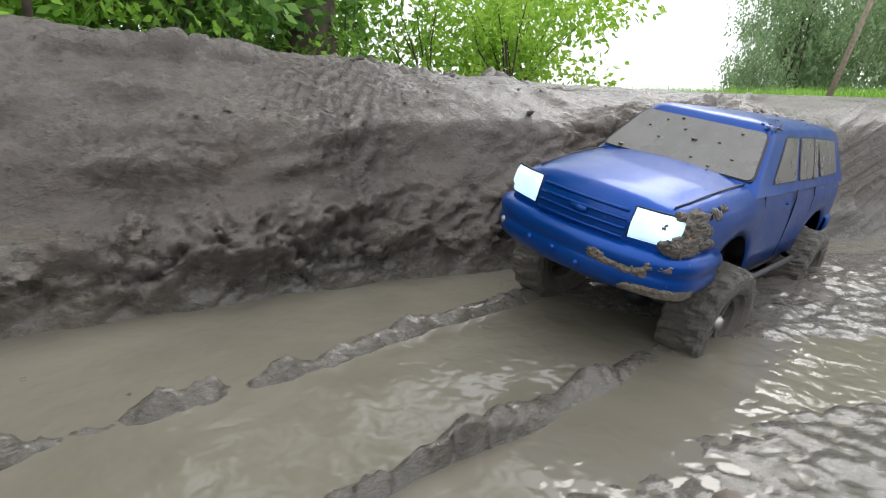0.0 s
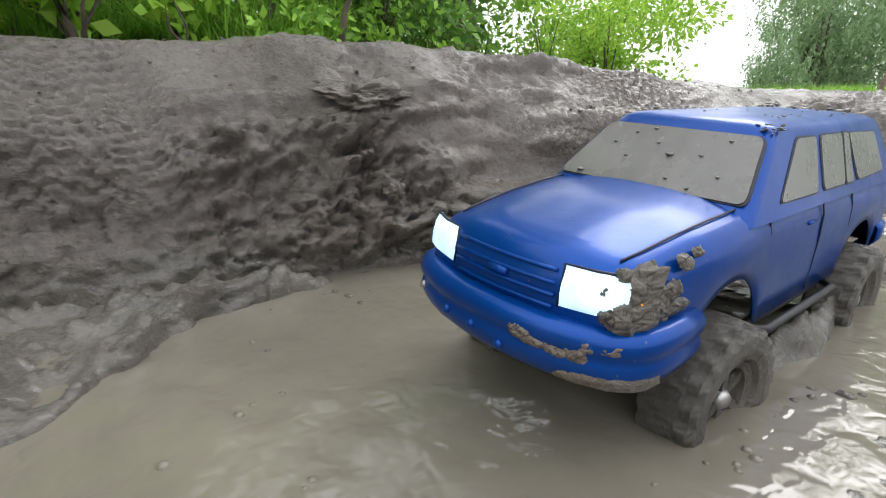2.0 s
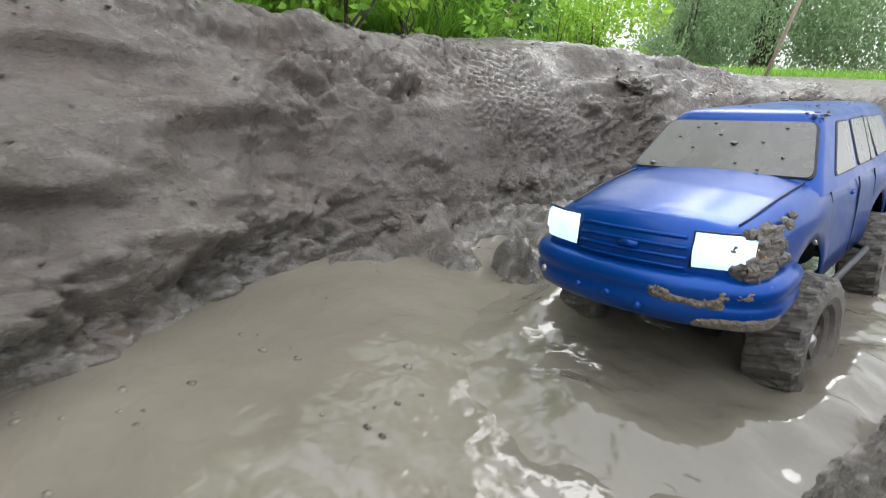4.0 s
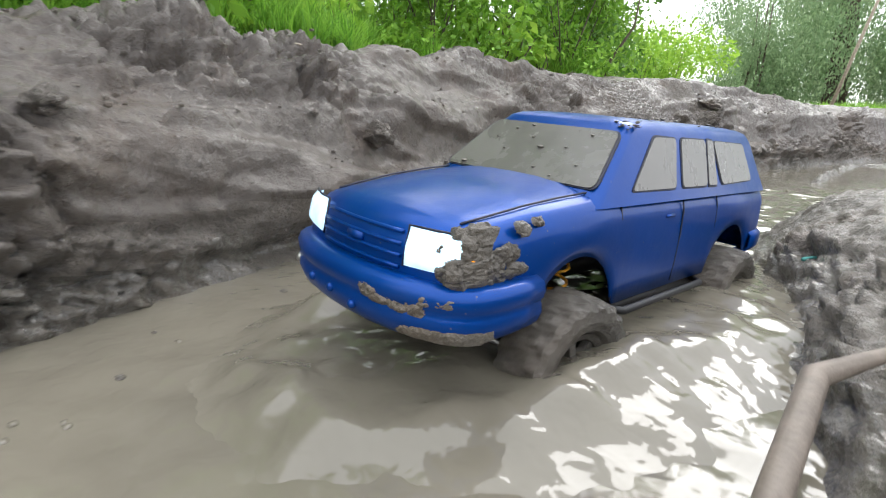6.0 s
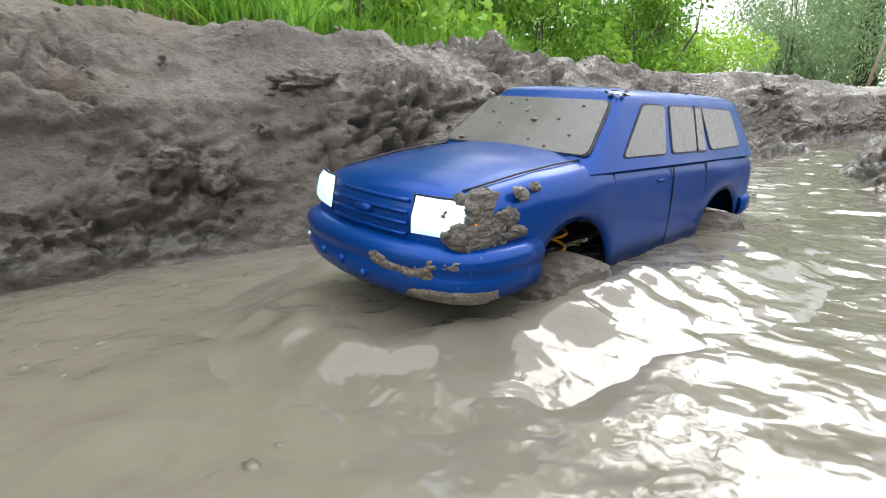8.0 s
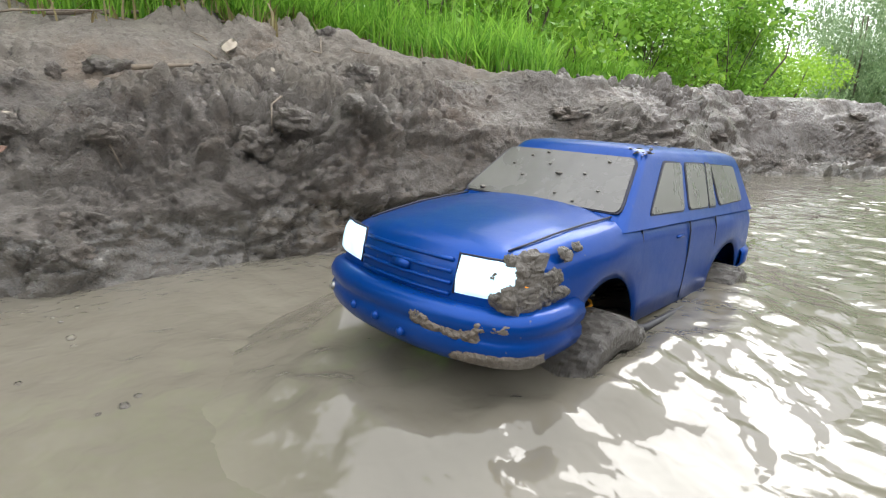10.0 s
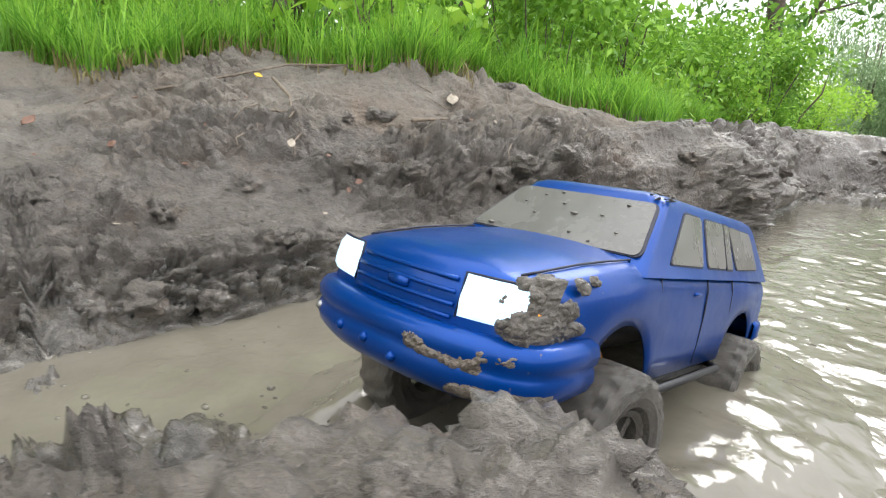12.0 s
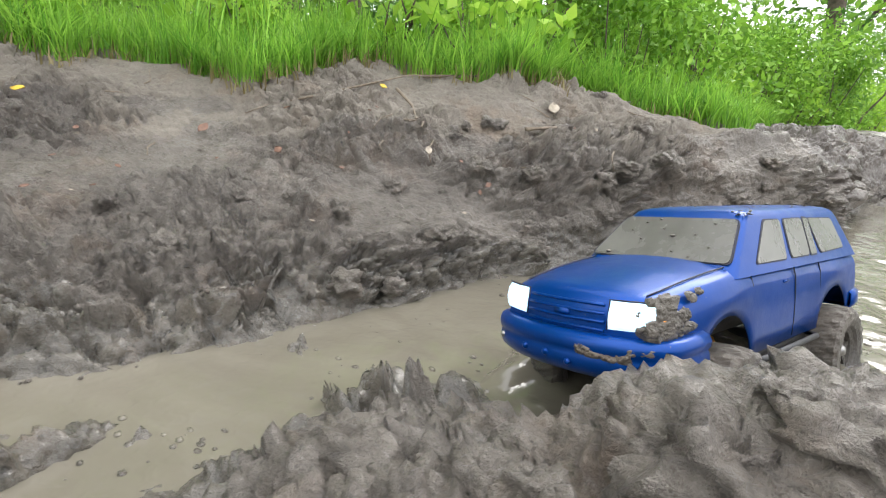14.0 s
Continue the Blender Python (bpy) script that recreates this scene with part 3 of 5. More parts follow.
def panel(name, outline, place, lift, thick, material, parent, r=0.006, label=""):
    """A pane: an outline in two coordinates, laid on a surface by place(u, v, height above it)."""
    pts = rounded(outline, r)
    bm = bmesh.new()
    lo = [bm.verts.new(place(p.x, p.y, lift)) for p in pts]
    hi = [bm.verts.new(place(p.x, p.y, lift + thick)) for p in pts]
    bm.faces.new(hi)
    for i in range(len(pts)):
        j = (i + 1) % len(pts)
        bm.faces.new((lo[i], lo[j], hi[j], hi[i]))
    return part(name, bm, material, parent, label, smooth=False)


def on_side(sign):
    def place(x, z, h):
        return Vector((x, sign * (0.0885 - 0.375 * (z - 0.155) + 0.936 * h), z + 0.351 * h))
    return place


def on_screen(y, z, h):
    return Vector((0.1405 - 1.2115 * (z - 0.155) + 0.637 * h, y, z + 0.771 * h))


def on_back(y, z, h):
    return Vector((-0.243 + 0.423 * (z - 0.155) - 0.92 * h, y, z + 0.39 * h))


def grow(outline, d):
    c = sum((Vector(p) for p in outline), Vector((0, 0))) / len(outline)
    return [tuple(Vector(p) + (Vector(p) - c).normalized() * d) for p in outline]


def build_windows(truck):
    screen = [(-0.0805, 0.1625), (0.0805, 0.1625), (0.0655, 0.2055), (-0.0655, 0.2055)]
    frame_ = panel("windscreen", grow(screen, 0.0025), on_screen, -0.0005, 0.0011, SEAM, truck, 0.008, "windscreen with dark seal")
    panel("pane", screen, on_screen, 0.0004, 0.0012, WINDOW, frame_, 0.007, "dusty grey windscreen pane with mud spots")
    for k, (y, z) in enumerate(((-0.061, 0.1655), (-0.01, 0.193), (0.006, 0.186), (0.03, 0.188), (-0.035, 0.199), (0.045, 0.2), (-0.03, 0.181), (0.052, 0.176), (-0.02, 0.203), (0.015, 0.17), (-0.048, 0.19), (0.036, 0.166))):
        s = 0.0022 if k in (0, 2) else 0.0012
        bm = clod_bm((s * 1.6, s * 1.4, s), k + 40, 2)
        bmesh.ops.translate(bm, vec=on_screen(y, z, 0.0018), verts=bm.verts)
        part("mud_spot", bm, CAKED, frame_)
    sides = (
        [(0.084, 0.1605), (0.004, 0.1605), (-0.012, 0.2035), (0.031, 0.2035)],
        [(-0.011, 0.1605), (-0.067, 0.1605), (-0.079, 0.2035), (-0.023, 0.2035)],
        [(-0.0715, 0.1605), (-0.092, 0.1605), (-0.0985, 0.203), (-0.0835, 0.2035)],
        [(-0.106, 0.1605), (-0.193, 0.1625), (-0.183, 0.201), (-0.1, 0.203)],
    )
    for sign in (1, -1):
        for n, outline in enumerate(sides):
            f = panel("side_window", grow(outline, 0.0022), on_side(sign), -0.0004, 0.0010, SEAM, truck, 0.006 if n != 2 else 0.003)
            panel("pane", outline, on_side(sign), 0.0004, 0.0010, WINDOW, f, 0.006 if n != 2 else 0.003, "dusty grey side pane")
    back = [(-0.07, 0.165), (0.07, 0.165), (0.058, 0.203), (-0.058, 0.203)]
    f = panel("rear_window", grow(back, 0.002), on_back, -0.0004, 0.001, SEAM, truck)
    panel("pane", back, on_back, 0.0004, 0.001, WINDOW, f)


def side_y(z):
    return float(np.interp(z, [0.066, 0.09, 0.12, 0.14, 0.148], [0.0885, 0.0903, 0.0912, 0.0905, 0.088]))


def build_seams(truck):
    for sign in (1, -1):
        for x_top, x_low, low in ((0.1, 0.095, 0.07), (-0.0145, -0.017, 0.07), (-0.095, -0.098, 0.105)):
            pts = [(x_top + (x_low - x_top) * k / 8, sign * (side_y(0.15 - (0.15 - low) * k / 8) + 0.0001), 0.15 - (0.15 - low) * k / 8) for k in range(9)]
            part("door_gap", tube_bm(pts, [0.00075] * 9, 6), SEAM, truck)
        part("hood_gap", tube_bm([(plan_curve(x, y), sign * y, z) for x, y, z in ((0.128, 0.0755, 0.1605), (0.17, 0.074, 0.1575), (0.21, 0.0725, 0.1535), (0.25, 0.070, 0.1475), (0.268, 0.068, 0.1445))], [0.0008] * 5, 6), SEAM, truck)
        part("door_handle", box_bm(0.003, 0.02, sign * 0.0905 - 0.0015, sign * 0.0905 + 0.0015, 0.135, 0.138, 0.001), BLUE, truck)
        part("rock_slider", tube_bm([(0.1, sign * 0.078, 0.062), (0.085, sign * 0.098, 0.062), (-0.07, sign * 0.098, 0.062), (-0.088, sign * 0.078, 0.062)], [0.0035] * 4, 8), BLACK, truck, "muddy black tubular side rail")
        part("rock_slider_rail", tube_bm([(0.09, sign * 0.08, 0.058), (-0.08, sign * 0.08, 0.058)], [0.004] * 2, 8), BLACK, truck)


def bumper_path(front):
    if front:
        half = [(0.205, 0.0985), (0.225, 0.1005), (0.245, 0.101), (0.262, 0.099), (0.274, 0.094), (0.2845, 0.084), (0.292, 0.068), (0.2985, 0.048), (0.302, 0.025), (0.303, 0.0)]
    else:
        half = [(-0.215, 0.0935), (-0.24, 0.0935), (-0.258, 0.09), (-0.268, 0.08), (-0.272, 0.05), (-0.273, 0.0)]
    return half + [(x, -y) for x, y in reversed(half[:-1])]


def build_bumper(truck, front):
    path = [Vector((x, y, 0)) for x, y in bumper_path(front)]
    if front:
        prof = [(-0.024, 0.1085), (-0.006, 0.1095), (-0.001, 0.107), (0.001, 0.102), (0.0, 0.0965), (-0.002, 0.0935), (-0.0005, 0.0905), (0.0, 0.085), (-0.003, 0.078), (-0.009, 0.0725), (-0.02, 0.0695), (-0.032, 0.0695)]
    else:
        prof = [(-0.02, 0.1), (-0.004, 0.1), (0.0, 0.096), (0.0, 0.082), (-0.004, 0.076), (-0.02, 0.074)]
    rows = []
    for i, p in enumerate(path):
        d = (path[min(i + 1, len(path) - 1)] - path[max(i - 1, 0)]).normalized()
        nrm = Vector((-d.y, d.x, 0)) if front else Vector((d.y, -d.x, 0))
        rows.append([(p.x + nrm.x * o, p.y + nrm.y * o, z) for o, z in prof])
    bm, vs = grid_bm(rows)
    ob = part("bumper", bm, BLUE, truck, "blue bumper smeared with drying mud" if front else "blue rear bumper")
    mod = ob.modifiers.new("thickness", "SOLIDIFY")
    mod.thickness, mod.offset = 0.0016, 0
    if front:
        for y, z in ((-0.035, 0.087), (-0.008, 0.087), (0.0175, 0.083), (-0.078, 0.088)):
            bm = clod_bm((0.0032, 0.0036, 0.0036), y * 100, 2, 0.12, 1)
            x = float(np.interp(abs(y), [0, 0.025, 0.048, 0.068, 0.084], [0.3035, 0.3025, 0.299, 0.2925, 0.2845]))
            bmesh.ops.translate(bm, vec=(x, y, z), verts=bm.verts)
            part("bolt", bm, STEEL if y < -0.05 else BLUE, ob)
    return ob


def face_patch(y0, y1, z0, z1, lift, skew=0.0):
    """A bowed patch on the nose, with a little thickness."""
    rows = []
    for i in range(9):
        u = i / 8
        row = []
        for j in range(7):
            v = j / 6
            y = y0 + (y1 - y0) * u
            z = z0 + (z1 - z0) * v + skew * u * (1 - v)
            edge = min(u, 1 - u, v, 1 - v)
            x = plan_curve(0.2895, y) + lift * min(1, edge * 7 + 0.15) - max(0, z - 0.126) * 0.28 - (max(0, abs(y) - 0.078) ** 2) * 55
            row.append((x, y, z))
        rows.append(row)
    bm, _ = grid_bm(rows)
    return bm


def build_lights(truck):
    for sign in (1, -1):
        hl = part("headlight", face_patch(sign * 0.047, sign * 0.0845, 0.1155, 0.1405, 0.003, 0.001), HEADLIGHT, truck, "lit white headlight")
        part("bezel", tube_bm([(plan_curve(0.2905, y) - max(0, z - 0.126) * 0.28 - (max(0, y - 0.078) ** 2) * 55, sign * y, z) for y, z in ((0.0465, 0.115), (0.0465, 0.141), (0.066, 0.1412), (0.086, 0.1412))], [0.0009] * 4, 6), SEAM, hl)
        part("turn_signal", face_patch(sign * 0.0850, sign * 0.0915, 0.121, 0.1385, 0.0028), SIGNAL if sign > 0 else HEADLIGHT, truck, "amber turn signal" if sign > 0 else "clear turn signal lens")
    for z, w in ((0.1135, 0.043), (0.121, 0.0435), (0.1285, 0.043), (0.136, 0.042)):
        pts = [(plan_curve(0.2898, y) - max(0, z - 0.126) * 0.3, y, z) for y in np.linspace(-w, w, 9)]
        part("grille_bar", tube_bm(pts, [0.0015] * 9, 8), BLUE, truck)
    emblem = [(plan_curve(0.292, y) - 0.003, y, 0.1255) for y in (-0.008, 0, 0.008)]
    part("emblem", tube_bm(emblem, [0.003, 0.0036, 0.003], 8), BLUE, truck)


def mud_cluster(name, spots, seed, parent, label):
    """One smear of many small lumps lying on a skin."""
    rnd = random.Random(seed)
    bm = bmesh.new()
    for x, y, z, r, flat, axis in [(s[0] + rnd.gauss(0, s[3] * 0.5), s[1] + rnd.gauss(0, s[3] * 0.5), s[2] + rnd.gauss(0, s[3] * 0.6), s[3] * rnd.uniform(0.35, 0.85), s[4] * 0.7, s[5]) for s in spots for _ in range(2)]:
        one = clod_bm((r * rnd.uniform(0.5, 1.5), r * rnd.uniform(0.5, 1.5), r * rnd.uniform(0.5, 1.3)), rnd.uniform(0, 50), 2, 0.6, 1)
        for v in one.verts:
            v.co[axis] *= flat
            v.co += Vector((x, y, z))
        tmp = bpy.data.meshes.new("tmp")
        one.to_mesh(tmp)
        one.free()
        bm.from_mesh(tmp)
        bpy.data.meshes.remove(tmp)
    return tagged(part(name, bm, CAKED, parent, label), kind="stuff")


def nose_x(y):
    return float(np.interp(abs(y), [0, 0.025, 0.048, 0.068, 0.084, 0.094, 0.099, 0.101], [0.3035, 0.3025, 0.299, 0.2925, 0.285, 0.2745, 0.2625, 0.245]))


def crust(name, parent, label, u0, u1, v0, v1, place, mask, thick, seed, step=0.0007):
    """A torn crust of mud on a panel: place(u, v) gives the skin and its outward way, mask(u, v) where mud sticks."""
    nu, nv = int((u1 - u0) / step), int((v1 - v0) / step)
    uu, vv = np.meshgrid(np.linspace(u0, u1, nu), np.linspace(v0, v1, nv))
    m = mask(uu, vv) + 0.55 * fbm(uu + seed, vv, 110, 3, 0.6)
    t = np.clip(m, -0.3, 1) * thick * (0.75 + 0.3 * fbm(uu, vv + seed, 260, 2)) + np.where(m > 0.1, thick * 0.9 * np.clip(crumble(uu, vv, 230, seed, 0.4), -0.2, 1), 0)
    bm = bmesh.new()
    vs = {}
    for i in range(nv):
        for j in range(nu):
            p, n = place(uu[i, j], vv[i, j])
            vs[i, j] = bm.verts.new(Vector(p) + Vector(n) * float(t[i, j] - 0.0003))
    for i in range(nv - 1):
        for j in range(nu - 1):
            if max(m[i, j], m[i + 1, j], m[i, j + 1], m[i + 1, j + 1]) > -0.03:
                bm.faces.new((vs[i, j], vs[i, j + 1], vs[i + 1, j + 1], vs[i + 1, j]))
    bmesh.ops.delete(bm, geom=[v for v in bm.verts if not v.link_faces], context="VERTS")
    return part(name, bm, CAKED, parent, label)


def blobs(rows):
    """A mask of soft round patches: u, v, radius along u, radius along v."""
    return lambda u, v: np.max([0.9 - ((u - a) / ra) ** 2 - ((v - b) / rb) ** 2 for a, b, ra, rb in rows], axis=0).clip(-2, 0.8)


def build_mud(truck, bumper):
    rnd = random.Random(5)

    def on_bumper(y, z):
        n = Vector((1, 0.3 + max(0, y - 0.07) * 40, 0)).normalized()
        return (nose_x(y) - 0.0002, y, z), n

    crust("mud_smear", bumper, "crumbly drying mud smear", 0.02, 0.1, 0.084, 0.108, on_bumper, blobs([(0.031, 0.098, 0.008, 0.005), (0.043, 0.094, 0.010, 0.0038), (0.056, 0.0925, 0.009, 0.0035), (0.066, 0.095, 0.007, 0.0065), (0.073, 0.101, 0.005, 0.004), (0.087, 0.101, 0.008, 0.004)]), 0.0024, 1.0)
    crust("mud_film", bumper, "thin grey mud film", 0.05, 0.1, 0.0745, 0.09, lambda y, z: ((nose_x(y) - 0.0004 - max(0, 0.08 - z) * 0.6, y, z), (0.9, 0.4, 0)), blobs([(0.085, 0.079, 0.02, 0.008), (0.064, 0.077, 0.012, 0.004)]), 0.0011, 2.0)

    def on_wing(x, z):
        return (x, 0.0893 + 0.002 * math.exp(-(((x - 0.2) / 0.04) ** 2)) - max(0, z - 0.138) * 0.5 - max(0, x - 0.262) ** 2 * 14, z), (0, 1, 0.15)

    def on_corner(y, z):
        return (plan_curve(0.2895, y) + 0.0022 - max(0, y - 0.078) ** 2 * 55 - max(0, z - 0.126) * 0.28, y, z), (1, 0.35, 0.1)

    crust("mud_clump", truck, "thick mud caked behind the headlight", 0.195, 0.284, 0.106, 0.149, on_wing, blobs([(0.272, 0.117, 0.016, 0.011), (0.255, 0.119, 0.022, 0.013), (0.262, 0.135, 0.014, 0.014), (0.238, 0.128, 0.014, 0.007), (0.222, 0.143, 0.007, 0.005), (0.206, 0.1465, 0.006, 0.004), (0.228, 0.116, 0.012, 0.005)]), 0.0027, 3.0)
    crust("mud_clump", truck, "thick mud caked over the turn signal", 0.066, 0.0945, 0.108, 0.149, on_corner, blobs([(0.086, 0.115, 0.009, 0.009), (0.0915, 0.13, 0.006, 0.016), (0.084, 0.1435, 0.009, 0.0055), (0.0765, 0.118, 0.005, 0.006), (0.0735, 0.131, 0.003, 0.004)]), 0.0028, 4.0)
    spots = [(rnd.uniform(0.055, 0.075), rnd.uniform(0.055, 0.068), 0.2125 + rnd.uniform(-0.003, 0.001), rnd.uniform(0.0012, 0.003), 0.6, 2) for _ in range(14)]
    spots += [(rnd.uniform(-0.2, 0.06), rnd.uniform(-0.05, 0.055), 0.2178, rnd.uniform(0.0008, 0.0022), 0.6, 2) for _ in range(40)]
    spots += [(rnd.uniform(-0.215, -0.16), rnd.uniform(-0.05, 0.055), 0.2185, rnd.uniform(0.002, 0.0045), 0.7, 2) for _ in range(16)]
    mud_cluster("mud_crumb", spots, 4, truck, "mud crumbs on the roof")


def build_wheel_mesh():
    """Tyre with lugs and a dished rim, turning about y."""
    prof = [(-0.020, 0.033), (-0.0225, 0.040), (-0.022, 0.0475), (-0.0185, 0.0520), (-0.010, 0.0528), (0, 0.0530), (0.010, 0.0528), (0.0185, 0.0520), (0.022, 0.0475), (0.0225, 0.040), (0.020, 0.033), (0.016, 0.030), (-0.016, 0.030)]
    n = 120
    rows = []
    for k in range(n):
        row = []
        for y, r in prof:
            lug = ((k + (3 if y > 0 else 0) + int(abs(y) * 160)) % 6) < 3
            rr = r * 1.055 + (0.0026 if lug and r > 0.046 else 0)
            row.append((rr * math.cos(2 * math.pi * k / n), y, rr * math.sin(2 * math.pi * k / n)))
        rows.append(row)
    bm, vs = grid_bm(rows + [rows[0]], True)
    bmesh.ops.remove_doubles(bm, verts=bm.verts[:], dist=1e-6)
    tyre = bm
    rim = bmesh.new()
    for y, r0, r1 in ((0.016, 0.0315, 0.026), (-0.016, 0.0315, 0.026)):
        ring = [[(r * math.cos(2 * math.pi * k / 32), yy, r * math.sin(2 * math.pi * k / 32)) for r, yy in ((r0, y * 1.05), (r1, y * 0.9), (r1 - 0.002, y * 0.2))] for k in range(32)]
        vs = [[rim.verts.new(p) for p in row] for row in ring]
        for k in range(32):
            a, b = vs[k], vs[(k + 1) % 32]
            for j in range(2):
                rim.faces.new((a[j], a[j + 1], b[j + 1], b[j]))
    for k in range(6):
        m = Matrix.Rotation(k * math.pi / 3, 4, "Y") @ Matrix.Translation((0.016, 0.009, 0)) @ Matrix.Diagonal((0.022, 0.006, 0.007, 1))
        bmesh.ops.create_cube(rim, size=1, matrix=m)
    return tyre, rim


def build_truck():
    truck = new("model_off_roader")
    tagged(truck, "blue radio-controlled model off-roader caked with mud in the flooded rut", "model car")
    build_body(truck)
    build_cabin(truck)
    build_windows(truck)
    build_seams(truck)
    bumper = build_bumper(truck, True)
    build_bumper(truck, False)
    build_lights(truck)
    build_mud(truck, bumper)
    part("chassis", box_bm(-0.21, 0.235, -0.032, 0.032, 0.068, 0.098, 0.006), BLACK, truck, "muddy black chassis")
    part("interior", box_bm(-0.235, 0.24, -0.07, 0.07, 0.118, 0.138, 0.004), BLACK, truck)
    for x in (0.155, -0.155):
        axle = part("axle", tube_bm([(x, -0.07, 0.029), (x, -0.02, 0.029), (x, 0.012, 0.029), (x, 0.07, 0.029)], [0.008] * 4, 12), BLACK, truck, "muddy axle tube")
        part("differential", clod_bm((0.021, 0.019, 0.021), x * 9, 3, 0.12, 1), BLACK, axle).location = (x, 0.018, 0.029)
        for sign in (1, -1):
            helix = [(x - 0.028 + 0.0075 * math.cos(t * 0.8), sign * 0.058 + 0.0075 * math.sin(t * 0.8), 0.050 + 0.07 * t / 40) for t in range(41)]
            part("shock_spring", tube_bm(helix, [0.0013] * 41, 6), GOLD, truck, "amber shock spring")
    part("steering_link", tube_bm([(0.178, -0.062, 0.036), (0.18, 0.062, 0.036)], [0.003] * 2, 8), STEEL, truck)
    part("skid_plate", box_bm(0.235, 0.268, -0.03, 0.03, 0.070, 0.082, 0.003), BLACK, truck)
    wheels = []
    tyre, rim = build_wheel_mesh()
    t_me, r_me = bpy.data.meshes.new("tyre"), bpy.data.meshes.new("rim")
    for bm, me, mt in ((tyre, t_me, RUBBER), (rim, r_me, RUBBER)):
        bmesh.ops.recalc_face_normals(bm, faces=bm.faces)
        bm.to_mesh(me)
        bm.free()
        me.materials.append(mt)
    for x, sign in ((0.155, 1), (0.155, -1), (-0.155, 1), (-0.155, -1)):
        hub = part("wheel", tube_bm([(0, -0.012, 0), (0, 0.012, 0), (0, 0.016, 0)], [0.008, 0.008, 0.005], 12), STEEL, truck, "mud-coated wheel with a lugged tyre")
        hub.location = (x, sign * 0.09, 0.029)
        for nm, me in (("tyre", t_me), ("rim", r_me)):
            ob = new(nm, me)
            ob.parent = hub
            if sign < 0:
                ob.rotation_euler = (0, 0, math.pi)
        wheels.append((hub, x, sign))
    return truck, wheels


truck, wheels = build_truck()


def build_wake():
    """The bow wave and the churned water that travel with the car."""
    def height(x, y):
        ax = np.abs(y)
        bow = np.exp(-(((np.hypot(x - 0.16, y * 1.35) - 0.185) / 0.030) ** 2)) * np.clip((x - 0.05) / 0.15, 0, 1)
        trail = np.exp(-(((ax - 0.13 - 0.25 * np.clip(0.15 - x, 0, 1)) / 0.028) ** 2)) * np.clip((0.3 - x) / 0.2, 0, 1) * np.clip((x + 0.45) / 0.3, 0, 1)
        churn = fbm(x, y, 17, 2, 0.5) * 0.6
        edge = np.clip((0.45 - np.hypot((x - 0.02) * 0.88, y * 1.4)) / 0.26, 0, 1)
        edge = edge * edge * (3 - 2 * edge)
        return -0.012 + edge * (0.030 + 0.010 * bow + 0.004 * trail + 0.009 * churn * (0.25 + bow + trail) + 0.0026 * fbm(x, y, 34, 3) + 0.0042 * (bow + trail) * fbm(x + 3, y, 34, 2, 0.5))
    ob = sheet("bow_wave", np.arange(-0.52, 0.56, 0.0065), np.arange(-0.34, 0.34, 0.0065), height, [WATER])
    return tagged(ob, "churned muddy bow wave pushed along by the model car", "wave")


bow_wave = build_wake()


def build_splash():
    """Gobs of liquid mud thrown up round the front wheels."""
    root = new("mud_splash")
    tagged(root, "gobs of liquid mud thrown up by the front wheels", "splash")
    rng_ = random.Random(8)
    shapes = []
    for k in range(5):
        bm = clod_bm((1, 1, 1), 60 + k * 3, 3, 0.5, 0.8)
        me = bpy.data.meshes.new("gob")
        bm.to_mesh(me)
        bm.free()
        me.materials.append(WATER)
        me.shade_smooth()
        shapes.append(me)
    for k in range(110):
        side = 1 if k % 2 else -1
        a = rng_.uniform(0, 6.283)
        ob = new("gob", shapes[k % 5])
        ob.parent = root
        r = 0.05 + 0.05 * rng_.random()
        s = rng_.uniform(0.0007, 0.0026) * (1 if k % 4 else 0.5)
        ob.location = (0.17 + r * math.cos(a) * 0.9, side * (0.1 + 0.045 * math.sin(a)), 0.010 + 0.03 * rng_.random() ** 2.2)
        ob.scale = (s * 1.4, s, s * rng_.uniform(0.5, 1.3))
        ob.rotation_euler = (rng_.uniform(0, 6), rng_.uniform(0, 6), a)
    return root


mud_splash = build_splash()


# ---- plants ----
def leaf_arrays(centres, axes, sides, length, width):
    """Folded leaf blades: base, left, tip, right."""
    c, a, s = centres, axes, sides
    up = np.cross(a, s)
    L, W = np.asarray(length)[:, None], np.asarray(width)[:, None]
    v = np.stack([c, c + a * L * 0.45 + s * W * 0.5 + up * W * 0.18, c + a * L, c + a * L * 0.45 - s * W * 0.5 + up * W * 0.18], 1)
    return v.reshape(-1, 3)


def quads_mesh(name, verts, mats, n=4):
    me = bpy.data.meshes.new(name)
    k = len(verts) // n
    me.vertices.add(len(verts))
    me.vertices.foreach_set("co", verts.astype(np.float32).ravel())
    me.loops.add(k * n)
    me.loops.foreach_set("vertex_index", np.arange(k * n, dtype=np.int32))
    me.polygons.add(k)
    me.polygons.foreach_set("loop_start", np.arange(0, k * n, n, dtype=np.int32))
    me.update(calc_edges=True)
    for mt in mats:
        me.materials.append(mt)
    return me


def unit(v):
    return v / np.maximum(np.linalg.norm(v, axis=-1, keepdims=True), 1e-9)


